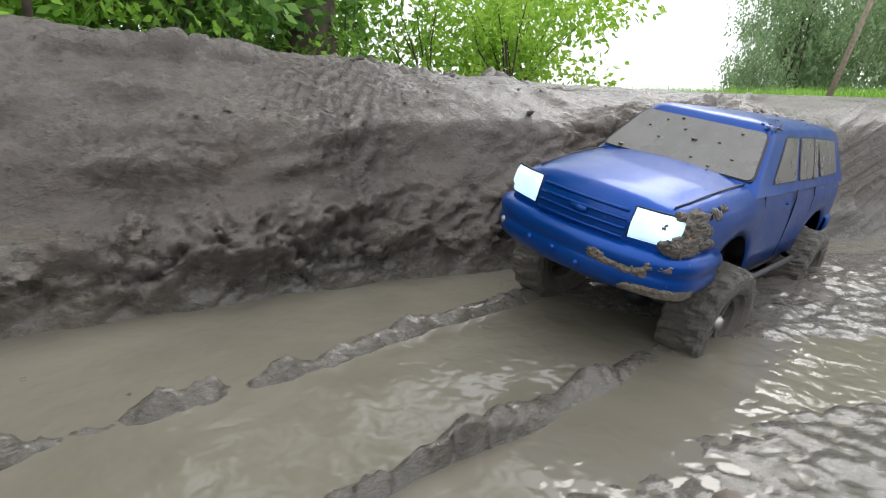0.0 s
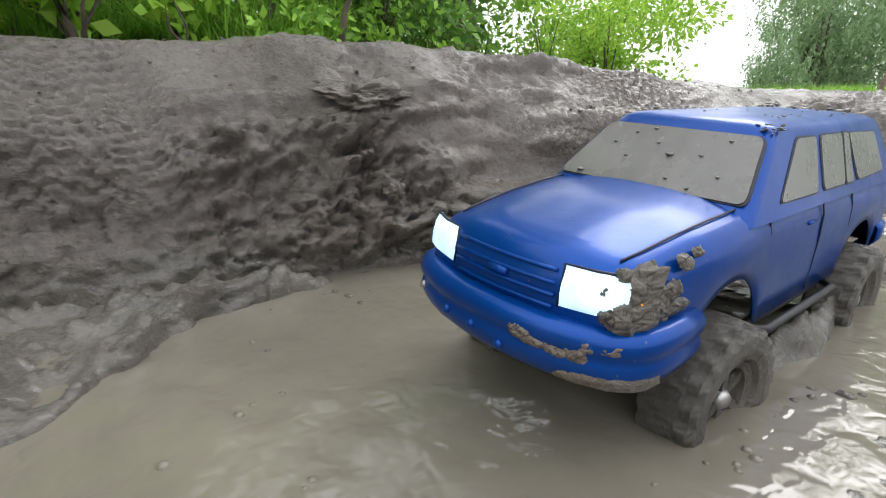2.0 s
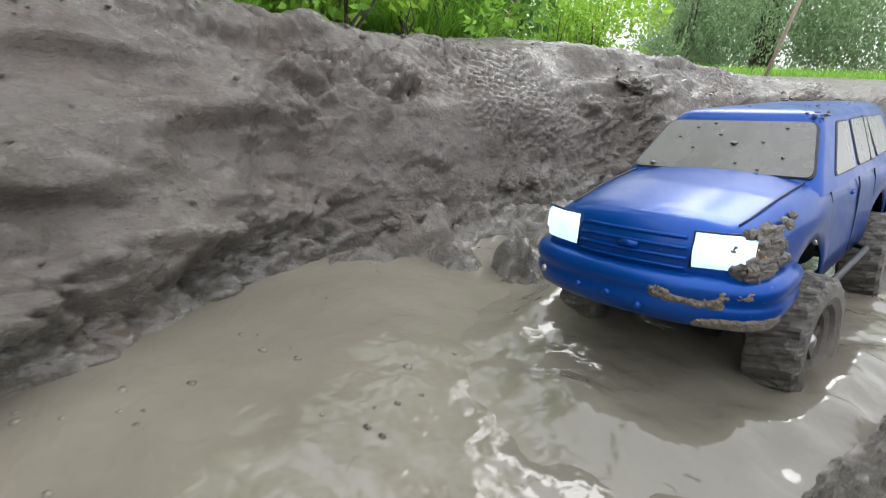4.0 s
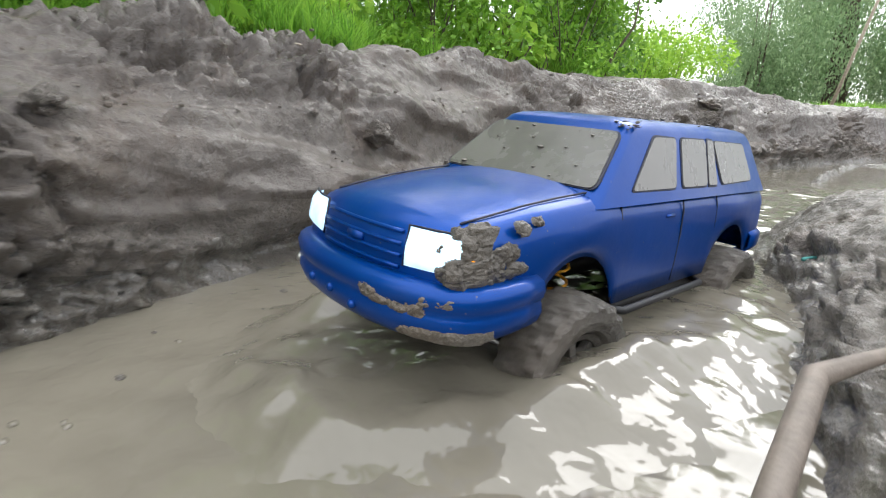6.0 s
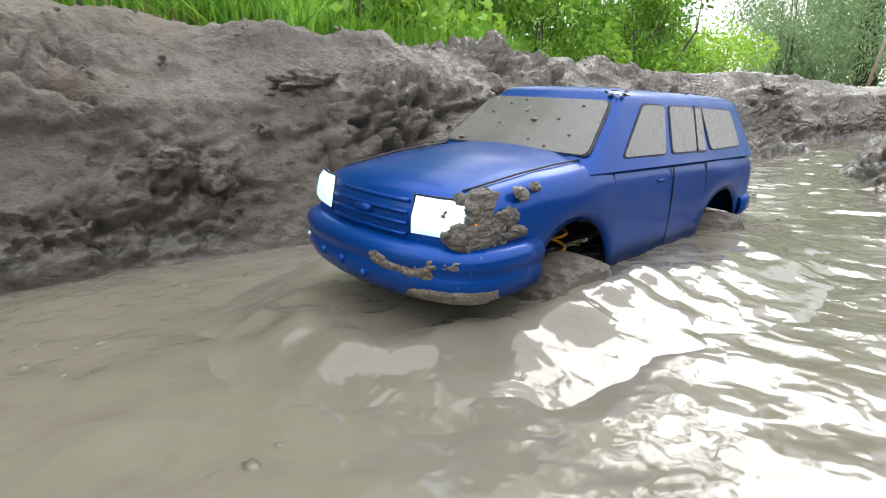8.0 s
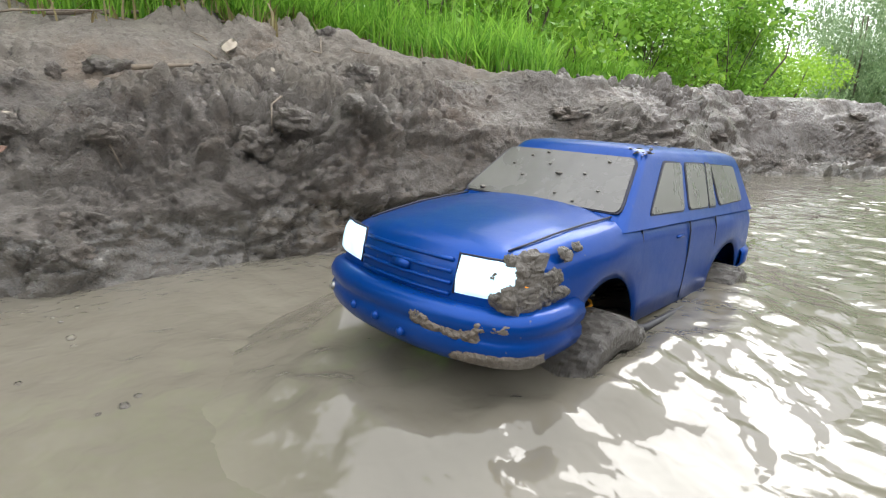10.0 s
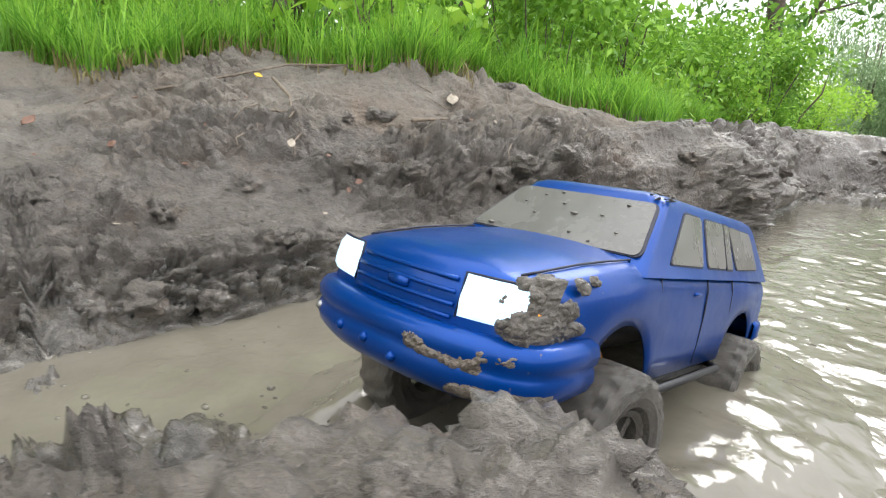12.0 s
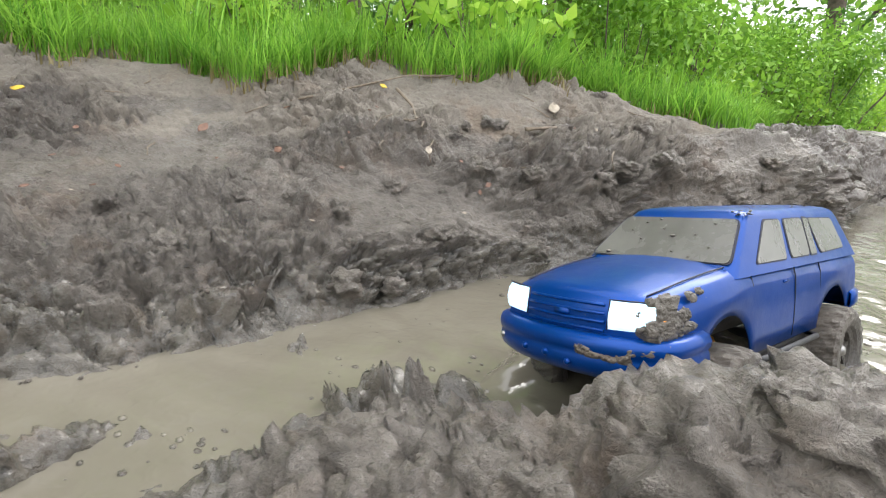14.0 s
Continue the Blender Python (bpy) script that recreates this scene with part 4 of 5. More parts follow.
def foliage(name, rng, clumps, per, leaf, width, material, droop=0.2):
    """Leaves gathered round clump centres: rows of x, y, z, radius."""
    cl = np.repeat(np.asarray(clumps, float), per, axis=0)
    n = len(cl)
    d = unit(rng.normal(size=(n, 3)))
    r = rng.random((n, 1)) ** 0.45
    p = cl[:, :3] + d * r * cl[:, 3:4] * np.array([1, 1, 0.8])
    a = unit(d + rng.normal(size=(n, 3)) * 0.7 + np.array([0, 0, -droop]))
    s = unit(np.cross(a, rng.normal(size=(n, 3))))
    size = leaf * rng.uniform(0.55, 1.25, n)
    return quads_mesh(name, leaf_arrays(p, a, s, size, size * width), [material])


def stems_bm(rng, count, height, lean, r0):
    bm = bmesh.new()
    for _ in range(count):
        tip = Vector((rng.normal() * lean, rng.normal() * lean, height * rng.uniform(0.6, 1)))
        pts = [tip * t + Vector((0, 0, 0)) + Vector((rng.normal(), rng.normal(), 0)) * 0.02 * t for t in (0, 0.3, 0.6, 1)]
        vs = [[bm.verts.new(p) for p in row] for row in tube_rows(pts, [r0, r0 * 0.8, r0 * 0.6, r0 * 0.25], 5)]
        for a, b in zip(vs, vs[1:]):
            for i in range(5):
                bm.faces.new((a[i], a[(i + 1) % 5], b[(i + 1) % 5], b[i]))
    return bm


def make_bush(seed, height, radius, leaf, material, clumps=16, per=75, width=0.5, label="leafy green bush at the wood's edge"):
    rng = np.random.RandomState(seed)
    root = new("bush")
    tagged(root, label, "bush", "bushes along the bank")
    part("stem", stems_bm(rng, 7, height * 0.9, radius * 0.4, 0.006), BARK, root)
    cl = [(rng.normal() * radius * 0.45, rng.normal() * radius * 0.45, height * rng.uniform(0.12, 0.95), radius * rng.uniform(0.25, 0.5)) for _ in range(clumps)]
    ob = new("foliage", foliage("foliage", rng, cl, per, leaf, width, material))
    ob.parent = root
    return root


def make_tree(seed, height, trunk_r, crown_lo, crown_r, leaf, material, clumps=26, per=110, label="leafy tree with a dark trunk", lean=0.03, width=0.5):
    rng = np.random.RandomState(seed)
    root = new("tree")
    tagged(root, label, "tree")
    k = 9
    pts = [Vector((lean * height * t + 0.03 * height * math.sin(seed + 4 * t) * t, 0.02 * height * math.sin(2 * seed + 3 * t) * t, height * t)) for t in np.linspace(0, 1, k)]
    bm, vs = grid_bm(tube_rows([p - Vector((0, 0, 0.1)) if i == 0 else p for i, p in enumerate(pts)], [trunk_r * (1.35 if i == 0 else 1) * (1 - 0.75 * i / (k - 1)) for i in range(k)], 12), True)
    part("trunk", bm, BARK, root, "dark bark trunk")
    cl = []
    for _ in range(clumps):
        z = height * rng.uniform(crown_lo, 1.05)
        a, r = rng.uniform(0, 6.283), crown_r * rng.uniform(0.15, 1)
        base = pts[min(k - 1, int(z / height * (k - 1)))]
        c = Vector((base.x + r * math.cos(a), base.y + r * math.sin(a), z))
        cl.append((*c, crown_r * rng.uniform(0.22, 0.42)))
        if rng.random() < 0.6:
            start = base - Vector((0, 0, 0.12 * height * rng.random()))
            part("limb", tube_bm([start, start.lerp(c, 0.5) + Vector((0, 0, 0.03 * height)), c], [trunk_r * 0.3, trunk_r * 0.2, trunk_r * 0.07], 6), BARK, root)
    ob = new("crown", foliage("crown", rng, cl, per, leaf, width, material))
    ob.parent = root
    return root


def make_willow(seed, x, y, height, radius, strands, label):
    rng = np.random.RandomState(seed)
    root = new("willow_tree")
    root.location = (x, y, height_at(x, y) - 0.05)
    tagged(root, label, "tree")
    for k in range(3):
        tip = Vector((rng.normal() * radius * 0.3, rng.normal() * radius * 0.3, height * 0.85))
        part("trunk", tube_bm([Vector((0.12 * k - 0.12, 0, -0.1)), tip * 0.45 + Vector((0.05 * k, 0, 0)), tip], [height * 0.012, height * 0.009, 0.01], 8), BARK, root)
    n = strands
    # boughs: strands gather in drooping tufts, with gaps between them
    boughs = 90
    ba, br = rng.uniform(0, 6.283, boughs), radius * np.sqrt(rng.random(boughs))
    bz = height * np.clip(1 - (br / radius) ** 2 * 0.55, 0, 1) * rng.uniform(0.25, 1.0, boughs) ** 1.6
    pick = rng.randint(0, boughs, n)
    c = np.stack([br * np.cos(ba), br * np.sin(ba), bz], -1)[pick] + rng.normal(size=(n, 3)) * np.array([0.13, 0.13, 0.1]) * radius
    per = 14
    p = np.repeat(c, per, 0) + rng.normal(size=(n * per, 3)) * np.array([0.03, 0.03, 0.01]) * radius
    p[:, 2] -= np.tile(np.linspace(0, 0.2, per), n) * height * 0.5
    p = p[p[:, 2] > 0.02]
    m = len(p)
    ax = unit(rng.normal(size=(m, 3)) * 0.55 + np.array([0, 0, -0.9]))
    s = unit(np.cross(ax, rng.normal(size=(m, 3))))
    size = rng.uniform(0.05, 0.1, m) * (0.4 + height / 12)
    ob = new("crown", quads_mesh("crown", leaf_arrays(p, ax, s, size, size * 0.42), [LEAF_WILLOW]))
    ob.parent = root
    return root


def crest_x(y):
    return float(station(BANK, 4, y))


def grass_stuff(name, seed, count, area, height, material, label):
    """Bent blades in tufts; area(rng) gives places."""
    rng = np.random.RandomState(seed)
    x, y = area(rng, count)
    z = surface_height(x, y) - 0.006
    h = height * rng.uniform(0.45, 1.3, count)
    a = rng.uniform(0, 6.283, count)
    bend = rng.uniform(0.1, 1.25, count)
    w = rng.uniform(0.0009, 0.0026, count)
    d = np.stack([np.cos(a), np.sin(a), 0 * a], -1)
    s = np.stack([-np.sin(a), np.cos(a), 0 * a], -1)
    root = np.stack([x, y, z], -1)
    up = np.array([0, 0, 1.0])
    lv = []
    for t, ww in ((0, 1.0), (0.4, 0.9), (0.75, 0.6), (1.0, 0.1)):
        mid = root + up * (h * (t - 0.25 * bend * t * t))[:, None] + d * (h * bend * t * t * 0.8)[:, None]
        lv.append((mid - s * (w * ww)[:, None], mid + s * (w * ww)[:, None]))
    verts = np.stack([v for pair in lv for v in pair], 1).reshape(-1, 3)
    base = np.arange(count)[:, None] * 8
    quads = np.concatenate([base + np.array([k, k + 1, k + 3, k + 2]) for k in (0, 2, 4)], 1).reshape(-1, 4).astype(np.int32)
    me = bpy.data.meshes.new(name)
    me.vertices.add(len(verts))
    me.vertices.foreach_set("co", verts.astype(np.float32).ravel())
    me.loops.add(quads.size)
    me.loops.foreach_set("vertex_index", quads.ravel())
    me.polygons.add(len(quads))
    me.polygons.foreach_set("loop_start", np.arange(0, quads.size, 4, dtype=np.int32))
    me.update(calc_edges=True)
    me.shade_smooth()
    me.materials.append(material)
    return tagged(new(name, me), label, "grass", kind="stuff")


def verge(back0, back1, y0, y1, power=1.6):
    def area(rng, n):
        y = rng.uniform(y0, y1, n)
        edge = station(BANK, 4, y) - 0.03 - 0.28 * np.clip((y + 2.6) / 0.8, 0, 1) - 0.25 * np.clip((y + 1.2) / 0.8, 0, 1) + 0.11 * fbm(y, y * 0, 3.3, 4, 0.7)
        x = edge - back0 - (back1 - back0) * rng.random(n) ** power
        tuft = fbm(x, y, 6, 2)
        return x + 0.06 * tuft, y + 0.05 * fbm(x + 8, y, 6, 2)
    return area


grass_stuff("grass", 1, 70000, verge(0.0, 1.3, -5.6, 0.45), 0.12, GRASS, "fresh green grass along the top of the bank")
grass_stuff("tall_grass", 2, 26000, verge(0.03, 1.6, -5.6, 0.45, 1.0), 0.2, GRASS, "tall green grass under the bushes")
grass_stuff("dry_grass", 3, 2600, verge(-0.05, 0.35, -5.4, -2.2), 0.05, DRY, "dry straw and roots at the grass edge")


def far_meadow(rng, n):
    y = rng.uniform(4.2, 8.5, n)
    return station(BANK, 4, np.minimum(y, 2.9)) - 0.4 - 3.4 * rng.random(n), y


grass_stuff("meadow_grass", 4, 16000, far_meadow, 0.085, GRASS, "bright meadow grass beyond the bend of the rut")

bush_a = make_bush(11, 0.62, 0.36, 0.038, LEAF, 22, 110)
bush_b = make_bush(12, 0.5, 0.34, 0.034, LEAF_BRIGHT, 20, 100)
bush_c = make_bush(13, 0.85, 0.42, 0.042, LEAF_DARK, 22, 110)
weed = make_bush(14, 0.26, 0.15, 0.055, LEAF_BRIGHT, 7, 14, 0.6, "broad-leaved weed in the grass")
rnd = random.Random(3)
kinds = (bush_a, bush_b, bush_c)
for k in range(46):
    y = -5.4 + 5.7 * k / 45 + rnd.uniform(-0.1, 0.1)
    row = k % 3
    near_gap = 0.5 if y > -2.3 else 0.9
    x = crest_x(min(y, 1.2)) - near_gap - 0.4 * row - rnd.uniform(0, 0.25)
    b = copy_thing(kinds[(k * 2 + row) % 3], pose(x, y, height_at(x, y) - 0.03, 0, 0, rnd.uniform(0, 360)))
    s = rnd.uniform(0.75, 1.25) * (1.0 if y > -2.3 else 0.55)
    b.scale = (s, s, s * rnd.uniform(0.9, 1.2))
for k in range(30):
    y = rnd.uniform(-5.2, 0.2)
    x = crest_x(y) - (0.45 if y > -2.3 else 0.12) - rnd.uniform(0, 0.3)
    w = copy_thing(weed, pose(x, y, height_at(x, y) - 0.02, 0, 0, rnd.uniform(0, 360)))
    s = rnd.uniform(0.6, 1.2)
    w.scale = (s, s, s)
for ob, place in ((bush_a, (-2.3, 0.4)), (bush_b, (-1.62, 2.2)), (bush_c, (-2.0, 1.3)), (weed, (-1.35, -2.9))):
    ob.matrix_basis = pose(*place, height_at(*place) - 0.03)
for x, y, s, kind in ((-1.45, 2.0, 1.0, bush_b), (-1.9, 2.6, 1.3, bush_b), (-1.5, 1.6, 0.8, bush_b), (-1.6, 1.25, 0.9, bush_a), (-1.75, 0.8, 1.2, bush_c), (-1.5, 0.7, 0.9, bush_c), (-1.3, 0.45, 0.8, bush_a)):
    b = copy_thing(kind, pose(x, y, height_at(x, y) - 0.03, 0, 0, 70 * x))
    b.scale = (s, s, s)

near_tree = make_tree(21, 3.6, 0.075, 0.24, 0.8, 0.075, LEAF_DARK, 40, 90, "leafy tree with a dark trunk on the bank", -0.01)
near_tree.matrix_basis = pose(-1.62, 1.2, 0.26)
wood_a = make_tree(22, 4.2, 0.07, 0.3, 1.0, 0.1, LEAF, 34, 80)
wood_b = make_tree(23, 3.8, 0.05, 0.34, 0.85, 0.09, LEAF_DARK, 30, 80)
wood_a.matrix_basis = pose(-3.2, -0.6, 0.26)
wood_b.matrix_basis = pose(-2.9, -2.2, 0.26)
for k in range(30):
    y = -6.6 + 7.2 * rnd.random()
    x = -2.7 - 3.6 * rnd.random() ** 0.8
    t = copy_thing((wood_a, wood_b)[k % 2], pose(x, y, 0.25, rnd.uniform(-4, 4), rnd.uniform(-4, 4), rnd.uniform(0, 360)))
    s = rnd.uniform(0.8, 1.35)
    t.scale = (s, s, s)

make_willow(31, -1.7, 10.8, 7.5, 2.1, 5200, "large grey-green willow with hanging twigs")
make_willow(32, -2.7, 8.8, 2.1, 0.7, 1300, "small pale willow beside the meadow")
make_willow(33, 1.8, 12.5, 7.0, 2.4, 4000, "grey-green willow beyond the bend")


def tubes_thing(name, points, radii, material, label, category, sides=8):
    return tagged(part(name, tube_bm(points, radii, sides), material, None), label, category)


tubes_thing("leaning_branch", [(-0.72, 3.6, 0.25), (-0.6, 3.58, 0.8), (-0.44, 3.55, 1.5), (-0.4, 3.55, 2.3)], [0.014, 0.012, 0.009, 0.005], PALE_WOOD, "bare pale branch leaning before the willow", "branch")
tubes_thing("dead_twig", [(-1.12, 0.35, 0.24), (-1.08, 0.36, 0.42), (-1.0, 0.38, 0.55), (-0.98, 0.38, 0.72)], [0.009, 0.007, 0.005, 0.002], BARK, "bare dark twig standing at the bush", "twig")

# far woods closing the view
rng = np.random.RandomState(41)
far = []
for k in range(110):
    a = radians(rng.uniform(48, 200))
    d = rng.uniform(7.5, 12)
    x, y = -0.5 - d * math.sin(a), -1.5 + d * math.cos(a)
    far.append((x, y, rng.uniform(0.5, 3.6), rng.uniform(0.9, 1.5)))
tagged(new("far_woods", foliage("far_woods", rng, far, 260, 0.2, 0.55, LEAF_DARK)), "distant green woods behind the meadow", "woods", kind="stuff")


# ---- lumps, sticks and litter ----
def clod(x, y, size, seed, dz=0.0, label="torn clod of grey mud", flat=0.7, rough=0.35, detail=4, turn=0, material=None):
    ob = part("mud_clod", clod_bm(size, seed, detail, rough, flat), material or MUD, None)
    ob.matrix_basis = pose(x, y, height_at(x, y) + dz, 0, 0, turn)
    return tagged(ob, label, "clod", "clods of mud")


clod(-0.585, -2.14, (0.035, 0.06, 0.026), 3.3, -0.016, "overhanging slab of mud broken from the bank", 0.95, 0.6, 5, 8)
clod(-0.56, 0.07, (0.04, 0.065, 0.022), 4.1, -0.010, "overhanging crust at the top of the cut bank", 0.95, 0.6, 5)
clod(-0.50, -2.33, (0.03, 0.05, 0.04), 5.2, -0.01, turn=20, rough=0.6)
rnd = random.Random(12)
for k in range(64):
    if k < 34:
        y = rnd.uniform(-3.9, -2.5)
        x = float(station(BANK, 1, y)) - rnd.uniform(-0.03, 0.35)
        r = rnd.uniform(0.010, 0.028)
    else:
        y = rnd.uniform(-2.4, 0.9)
        x = float(station(BANK, 1, y)) + rnd.uniform(-0.05, 0.06)
        r = rnd.uniform(0.008, 0.022)
    clod(x, y, (r * rnd.uniform(0.8, 1.4), r * rnd.uniform(0.8, 1.4), r), rnd.uniform(0, 90), -r * 0.5, turn=rnd.uniform(0, 360), detail=4, rough=0.6, flat=0.85)
# heaped clods on the near edge of the rut
rnd = random.Random(31)
for k in range(70):
    y = rnd.uniform(-3.82, -3.36)
    x = float(station(SHORE, 1, y)) + rnd.uniform(0.0, 0.3)
    if x < -0.06 and y > -3.63 or x < -0.24:
        continue
    r = rnd.choice((0.012, 0.018, 0.026, 0.034)) * rnd.uniform(0.8, 1.2)
    clod(x, y, (r * rnd.uniform(0.8, 1.4), r * rnd.uniform(0.8, 1.4), r), rnd.uniform(0, 90), -r * 0.45, "torn wet clod heaped on the edge of the rut", turn=rnd.uniform(0, 360), detail=4, rough=0.75, flat=0.85)
crumbs = []
rng = np.random.RandomState(9)
bits_v, bits_f = [], []
for k in range(800):
    y = rng.uniform(-4.2, 1.0)
    x = float(station(BANK, 1, y)) + 0.03 - abs(rng.normal()) * 0.22
    crumbs.append((x, y, abs(rng.normal()) * 0.002 + 0.0012))
cx, cy, cr = np.array(crumbs).T
cz = surface_height(cx, cy)
base = bmesh.new()
bmesh.ops.create_icosphere(base, subdivisions=1, radius=1)
bv = np.array([v.co[:] for v in base.verts])
bf = [[v.index for v in f.verts] for f in base.faces]
base.free()
for x, y, z, r in zip(cx, cy, cz, cr):
    o = len(bits_v)
    bits_v += [tuple(p) for p in bv * r * rng.uniform(0.6, 1.3, (len(bv), 1)) * np.array([1, 1, 0.7]) + np.array([x, y, z + r * 0.3])]
    bits_f += [[i + o for i in f] for f in bf]
tagged(new("mud_crumbs", mesh_of("mud_crumbs", bits_v, bits_f, MUD)), "small crumbs of mud strewn on the bank", "crumbs", kind="stuff")

def floating(name, seed, count, r0, r1, flat, material, label, category):
    """Many small rounded bits on the water, in loose drifts."""
    rng = np.random.RandomState(seed)
    v, f = [], []
    for k in range(count):
        y = rng.uniform(-4.0, 0.3)
        x = float(station(BANK, 1, y)) + 0.05 + 0.45 * rng.random() ** 1.3
        if rng.random() < 0.5 and k:
            x, y = last[0] + rng.normal() * 0.02, last[1] + rng.normal() * 0.02
        last = (x, y)
        z = float(water_height(np.array([x]), np.array([y]))[0])
        r = rng.uniform(r0, r1) * rng.uniform(0.5, 1)
        o = len(v)
        v += [tuple(p) for p in bv * r * rng.uniform(0.85, 1.15, (len(bv), 1)) * np.array([rng.uniform(1, 1.6), 1, flat]) + np.array([x, y, z])]
        f += [[i + o for i in face] for face in bf]
    return tagged(new(name, mesh_of(name, v, f, material)), label, category, kind="stuff")


floating("bubbles", 21, 240, 0.002, 0.0055, 0.6, WATER, "small bubbles drifting on the muddy water", "bubbles")
floating("floating_crumbs", 22, 130, 0.002, 0.006, 0.5, WET_MUD, "dark crumbs of mud floating on the water", "crumbs")
tubes_thing("stick", [(0.115, -1.52, 0.085), (0.065, -1.552, 0.07), (0.035, -1.58, 0.055), (0.038, -1.68, 0.03), (0.042, -1.79, 0.002), (0.05, -1.92, -0.03)], [0.003, 0.0045, 0.0085, 0.0085, 0.008, 0.006], STICK, "wet bent grey stick reaching into the water", "stick", 10)
tubes_thing("log", [(0.10, 0.54, 0.012), (0.13, 0.49, 0.013), (0.17, 0.44, 0.012)], [0.011, 0.012, 0.009], STICK, "short wet log lying on the shiny mud", "log", 10)
tubes_thing("string", [(-0.03, -1.24, 0.05), (-0.02, -1.2, 0.047), (-0.005, -1.17, 0.06), (0.01, -1.13, 0.075)], [0.0022] * 4, STRING, "scrap of turquoise string in the mud", "string", 6)


def litter(name, x, y, size, material, label, turn, category="leaf", lift=0.003):
    bm = bmesh.new()
    rows = []
    for i in range(5):
        u = i / 4
        w = size * 0.32 * math.sin(math.pi * min(0.97, u * 0.94 + 0.03))
        rows.append([bm.verts.new(((u - 0.5) * size, s * w, size * (0.16 * (u - 0.5) ** 2 + 0.10 * abs(s)))) for s in (-1, 0, 1)])
    for a, b in zip(rows, rows[1:]):
        for j in range(2):
            bm.faces.new((a[j], a[j + 1], b[j + 1], b[j]))
    ob = part(name, bm, material, None)
    m = ob.modifiers.new("thickness", "SOLIDIFY")
    m.thickness = size * 0.03
    e = 0.02
    n = Vector((-(height_at(x + e, y) - height_at(x - e, y)) / (2 * e), -(height_at(x, y + e) - height_at(x, y - e)) / (2 * e), 1)).normalized()
    ob.matrix_basis = Matrix.Translation((x, y, height_at(x, y) + lift)) @ n.to_track_quat("Z", "Y").to_matrix().to_4x4() @ pose(0, 0, 0, 0, 0, turn)
    return tagged(ob, label, category)


litter("yellow_leaf", -1.13, -3.09, 0.03, YELLOW_LEAF, "fallen yellow leaf on the mud", 40)
litter("pale_leaf", -0.90, -2.72, 0.045, PALE_LEAF, "long pale dry leaf on the mud", 100)
litter("pale_leaf", -0.78, -3.06, 0.026, PALE_LEAF, "curled pale dry leaf on the mud", 10)
litter("brown_leaf", -1.18, -3.5, 0.032, DEAD_LEAF, "curled brown leaf among the clods", 60)
litter("brown_leaf", -1.02, -3.4, 0.026, DEAD_LEAF, "curled brown leaf among the clods", 150)
litter("pale_leaf", -0.85, -3.15, 0.024, PALE_LEAF, "curled pale dry leaf on the mud", 80)
litter("yellow_leaf", -1.35, -3.8, 0.03, YELLOW_LEAF, "fallen yellow leaf on the mud", 10)
litter("white_peg", -0.60, -1.52, 0.016, PALE_LEAF, "small pale scrap standing on the crest", 90, "scrap", 0.012)
rnd = random.Random(77)
for k in range(26):
    y = rnd.uniform(-3.9, -2.4)
    x = float(station(BANK, 2, y)) - rnd.uniform(0.0, 0.45)
    litter("brown_leaf" if k % 3 else "pale_leaf", x, y, rnd.uniform(0.008, 0.018), DEAD_LEAF if k % 3 else PALE_LEAF, "withered leaf scrap on the mud", rnd.uniform(0, 360))


def ground_twig(points, r, label="thin dry twig lying on the bank"):
    pts = [(x, y, height_at(x, y) + 0.004 + dz) for x, y, dz in points]
    return tubes_thing("twig", pts, [r * (1 - 0.5 * i / (len(pts) - 1)) for i in range(len(pts))], TWIG, label, "twig", 6)


ground_twig([(-1.10, -3.07, 0.006), (-1.06, -3.05, 0.004), (-1.01, -3.07, 0.002), (-0.96, -3.08, 0.004), (-0.92, -3.12, 0.002)], 0.004)
ground_twig([(-1.0, -3.16, 0.004), (-0.98, -3.08, 0.003)], 0.0035)
ground_twig([(-1.16, -2.95, 0.006), (-1.10, -2.8, 0.01), (-1.06, -2.66, 0.006), (-1.0, -2.5, 0.004)], 0.004)
ground_twig([(-0.82, -2.9, 0.004), (-0.80, -2.82, 0.006)], 0.005)
ground_twig([(-1.2, -3.3, 0.0), (-1.16, -3.0, 0.02), (-1.12, -2.85, 0.006)], 0.003)
for k in range(14):
    y = rnd.uniform(-3.8, -2.4)
    x = float(station(BANK, 3, y)) - rnd.uniform(-0.05, 0.25)
    a = rnd.uniform(0, 6.28)
    ground_twig([(x, y, 0.002), (x + 0.025 * math.cos(a), y + 0.025 * math.sin(a), 0.004), (x + 0.05 * math.cos(a + 0.3), y + 0.05 * math.sin(a + 0.3), 0.001)], 0.0018)


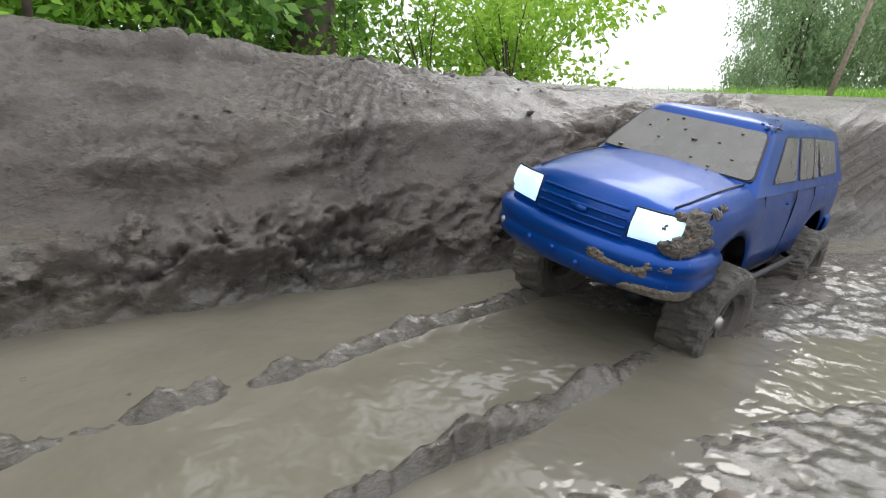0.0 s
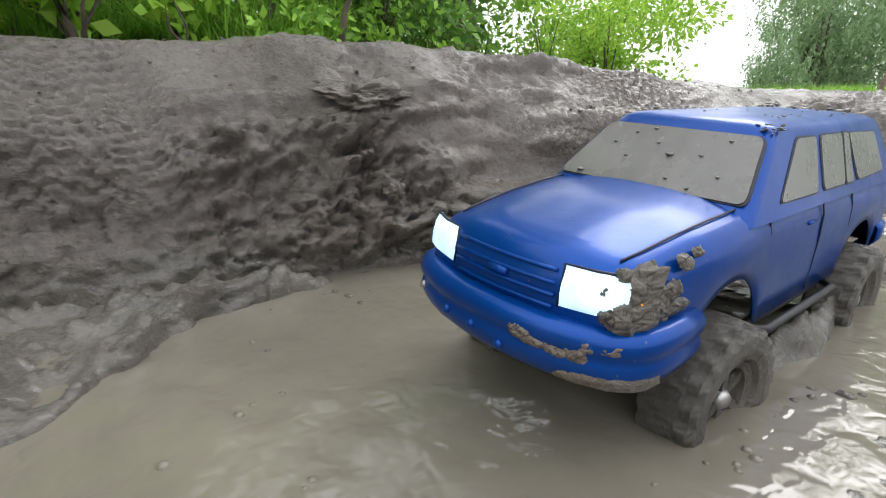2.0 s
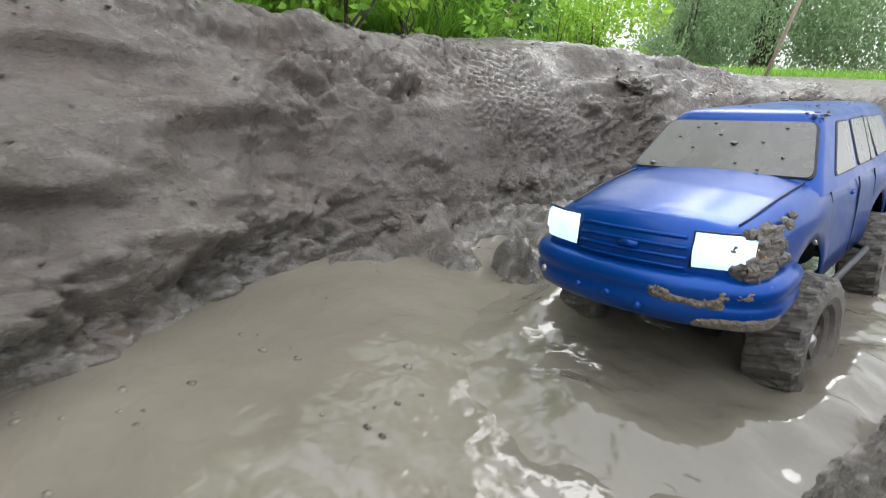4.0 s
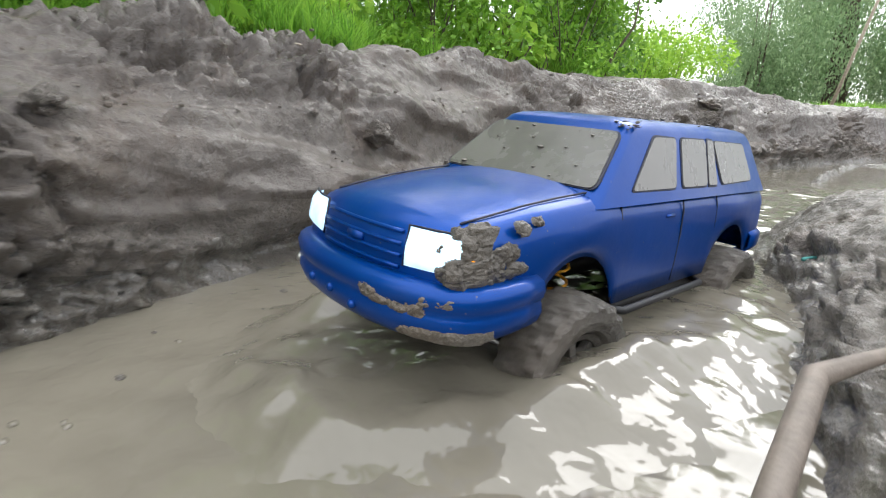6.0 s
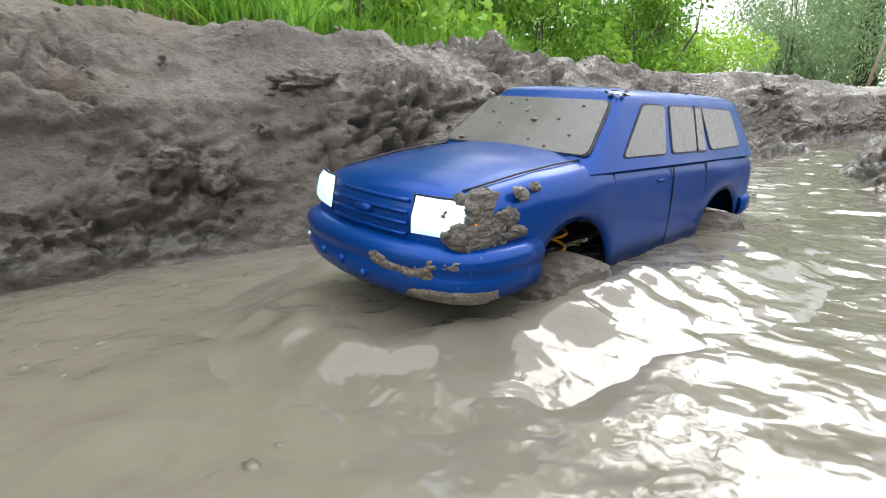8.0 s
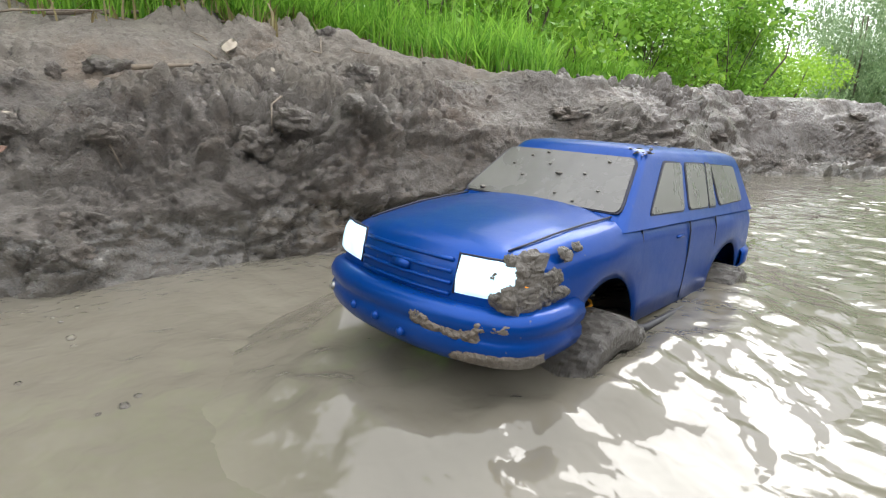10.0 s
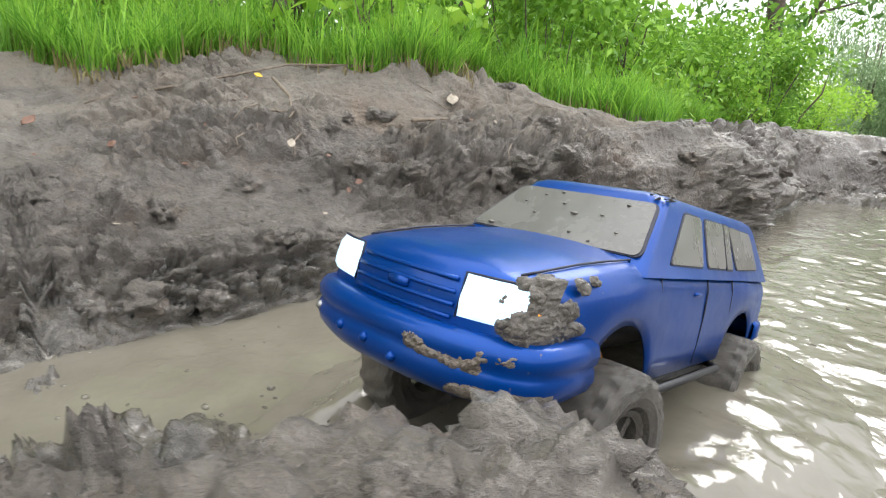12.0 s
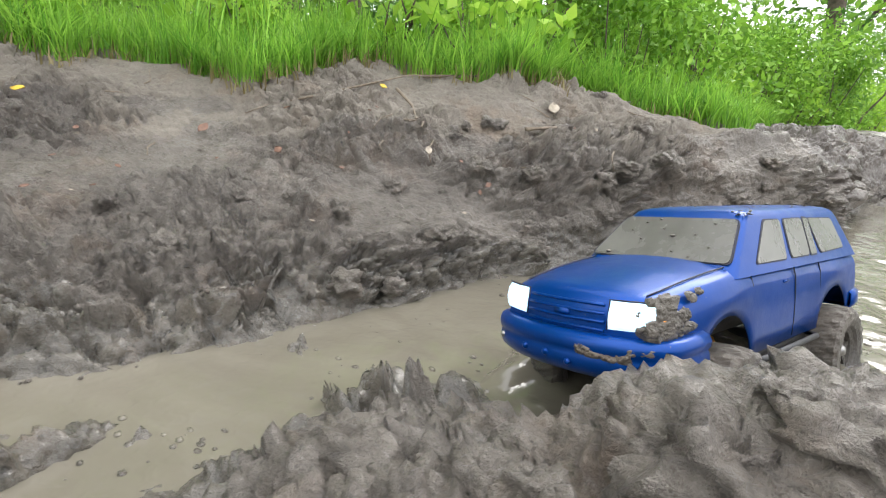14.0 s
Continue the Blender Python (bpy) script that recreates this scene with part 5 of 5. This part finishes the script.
# ---- what moves ----
TRUCK = [
    (0, -0.120, 0.909, 0.010, -8.9, -2.8, -86.6),
    (0.5, -0.135, 0.732, 0.019, -7.8, 3.5, -84.6),
    (1, -0.117, 0.545, 0.017, -5.7, 0.0, -84.5),
    (1.5, -0.118, 0.370, 0.019, -6.6, 0.5, -88.8),
    (2, -0.125, 0.176, 0.003, -3.2, 0.1, -90.9),
    (2.5, -0.134, -0.028, 0.005, -5.3, 1.2, -91.2),
    (3, -0.153, -0.213, 0.005, 1.1, 2.2, -95.2),
    (3.5, -0.172, -0.412, 0.015, 4.0, 1.0, -98.1),
    (4, -0.192, -0.566, 0.022, 4.8, 0.4, -99.8),
    (4.2, -0.196, -0.633, 0.028, 4.1, -3.7, -98.7),
    (6.3, -0.201, -1.554, -0.020, -3.2, -2.3, -92.3),
    (6.5, -0.198, -1.610, -0.022, -3.1, -1.8, -89.6),
    (7, -0.206, -1.758, -0.020, -1.9, 0.3, -87.7),
    (7.5, -0.202, -1.918, -0.028, -4.1, -1.9, -90.0),
    (7.7, -0.204, -1.980, -0.028, -5.4, -1.5, -91.7),
    (9.8, -0.213, -2.552, -0.028, -1.4, -4.1, -86.3),
    (10, -0.212, -2.614, -0.027, -2.3, -3.6, -84.4),
    (10.5, -0.223, -2.738, -0.022, -1.4, -0.8, -82.2),
    (11, -0.219, -2.895, -0.016, -3.7, -3.2, -81.5),
    (11.5, -0.218, -3.019, -0.012, -4.9, -6.2, -82.0),
    (12, -0.201, -3.147, 0.014, 0.2, -10.9, -85.1),
    (12.5, -0.211, -3.253, 0.020, -1.1, -13.8, -93.0),
    (13, -0.214, -3.287, 0.021, 5.3, -10.1, -98.1),
    (13.5, -0.215, -3.289, 0.012, 6.7, -9.7, -94.9),
    (14, -0.222, -3.156, 0.005, 9.7, -2.9, -89.9),
]


def motions():
    walk(truck, [(t, pose(x, y, z, rx, ry, rz)) for t, x, y, z, rx, ry, rz in TRUCK])
    walk(bow_wave, [(t, pose(x, y, float(np.interp(t, [0, 2.0, 2.5, 3.5, 4.2, 6.3, 11.5, 12.5, 13.5, 14], [-0.02, -0.02, 0.004, 0.011, 0.011, 0.009, 0.016, 0.01, 0.01, 0.002])), 0, 0, rz)) for t, x, y, z, rx, ry, rz in TRUCK])
    walk(mud_splash, [(t, pose(x, y, {2.5: -0.01, 3: 0.012, 3.5: -0.01, 12: 0.0, 12.5: 0.035, 13: 0.03, 13.5: -0.03}.get(t, -0.06), 0, 0, rz)) for t, x, y, z, rx, ry, rz in TRUCK])
    times = [k / 10 for k in range(141)]
    ys = np.interp(times, [r[0] for r in TRUCK], [r[2] for r in TRUCK])
    turn = [0.0]
    for k in range(1, 141):
        slip = 55.0 if 11.8 < times[k] < 13.2 else 0.0
        turn.append(turn[-1] + max(-80.0, min(80.0, math.degrees((ys[k - 1] - ys[k]) / 0.056) + slip)))
    for hub, x, sign in wheels:
        steer = -4.0 if x > 0 else 0.0
        walk(hub, [(t, pose(x, sign * 0.09, 0.029, 0, 0, steer) @ pose(0, 0, 0, 0, a, 0)) for t, a in zip(times, turn)])


motions()
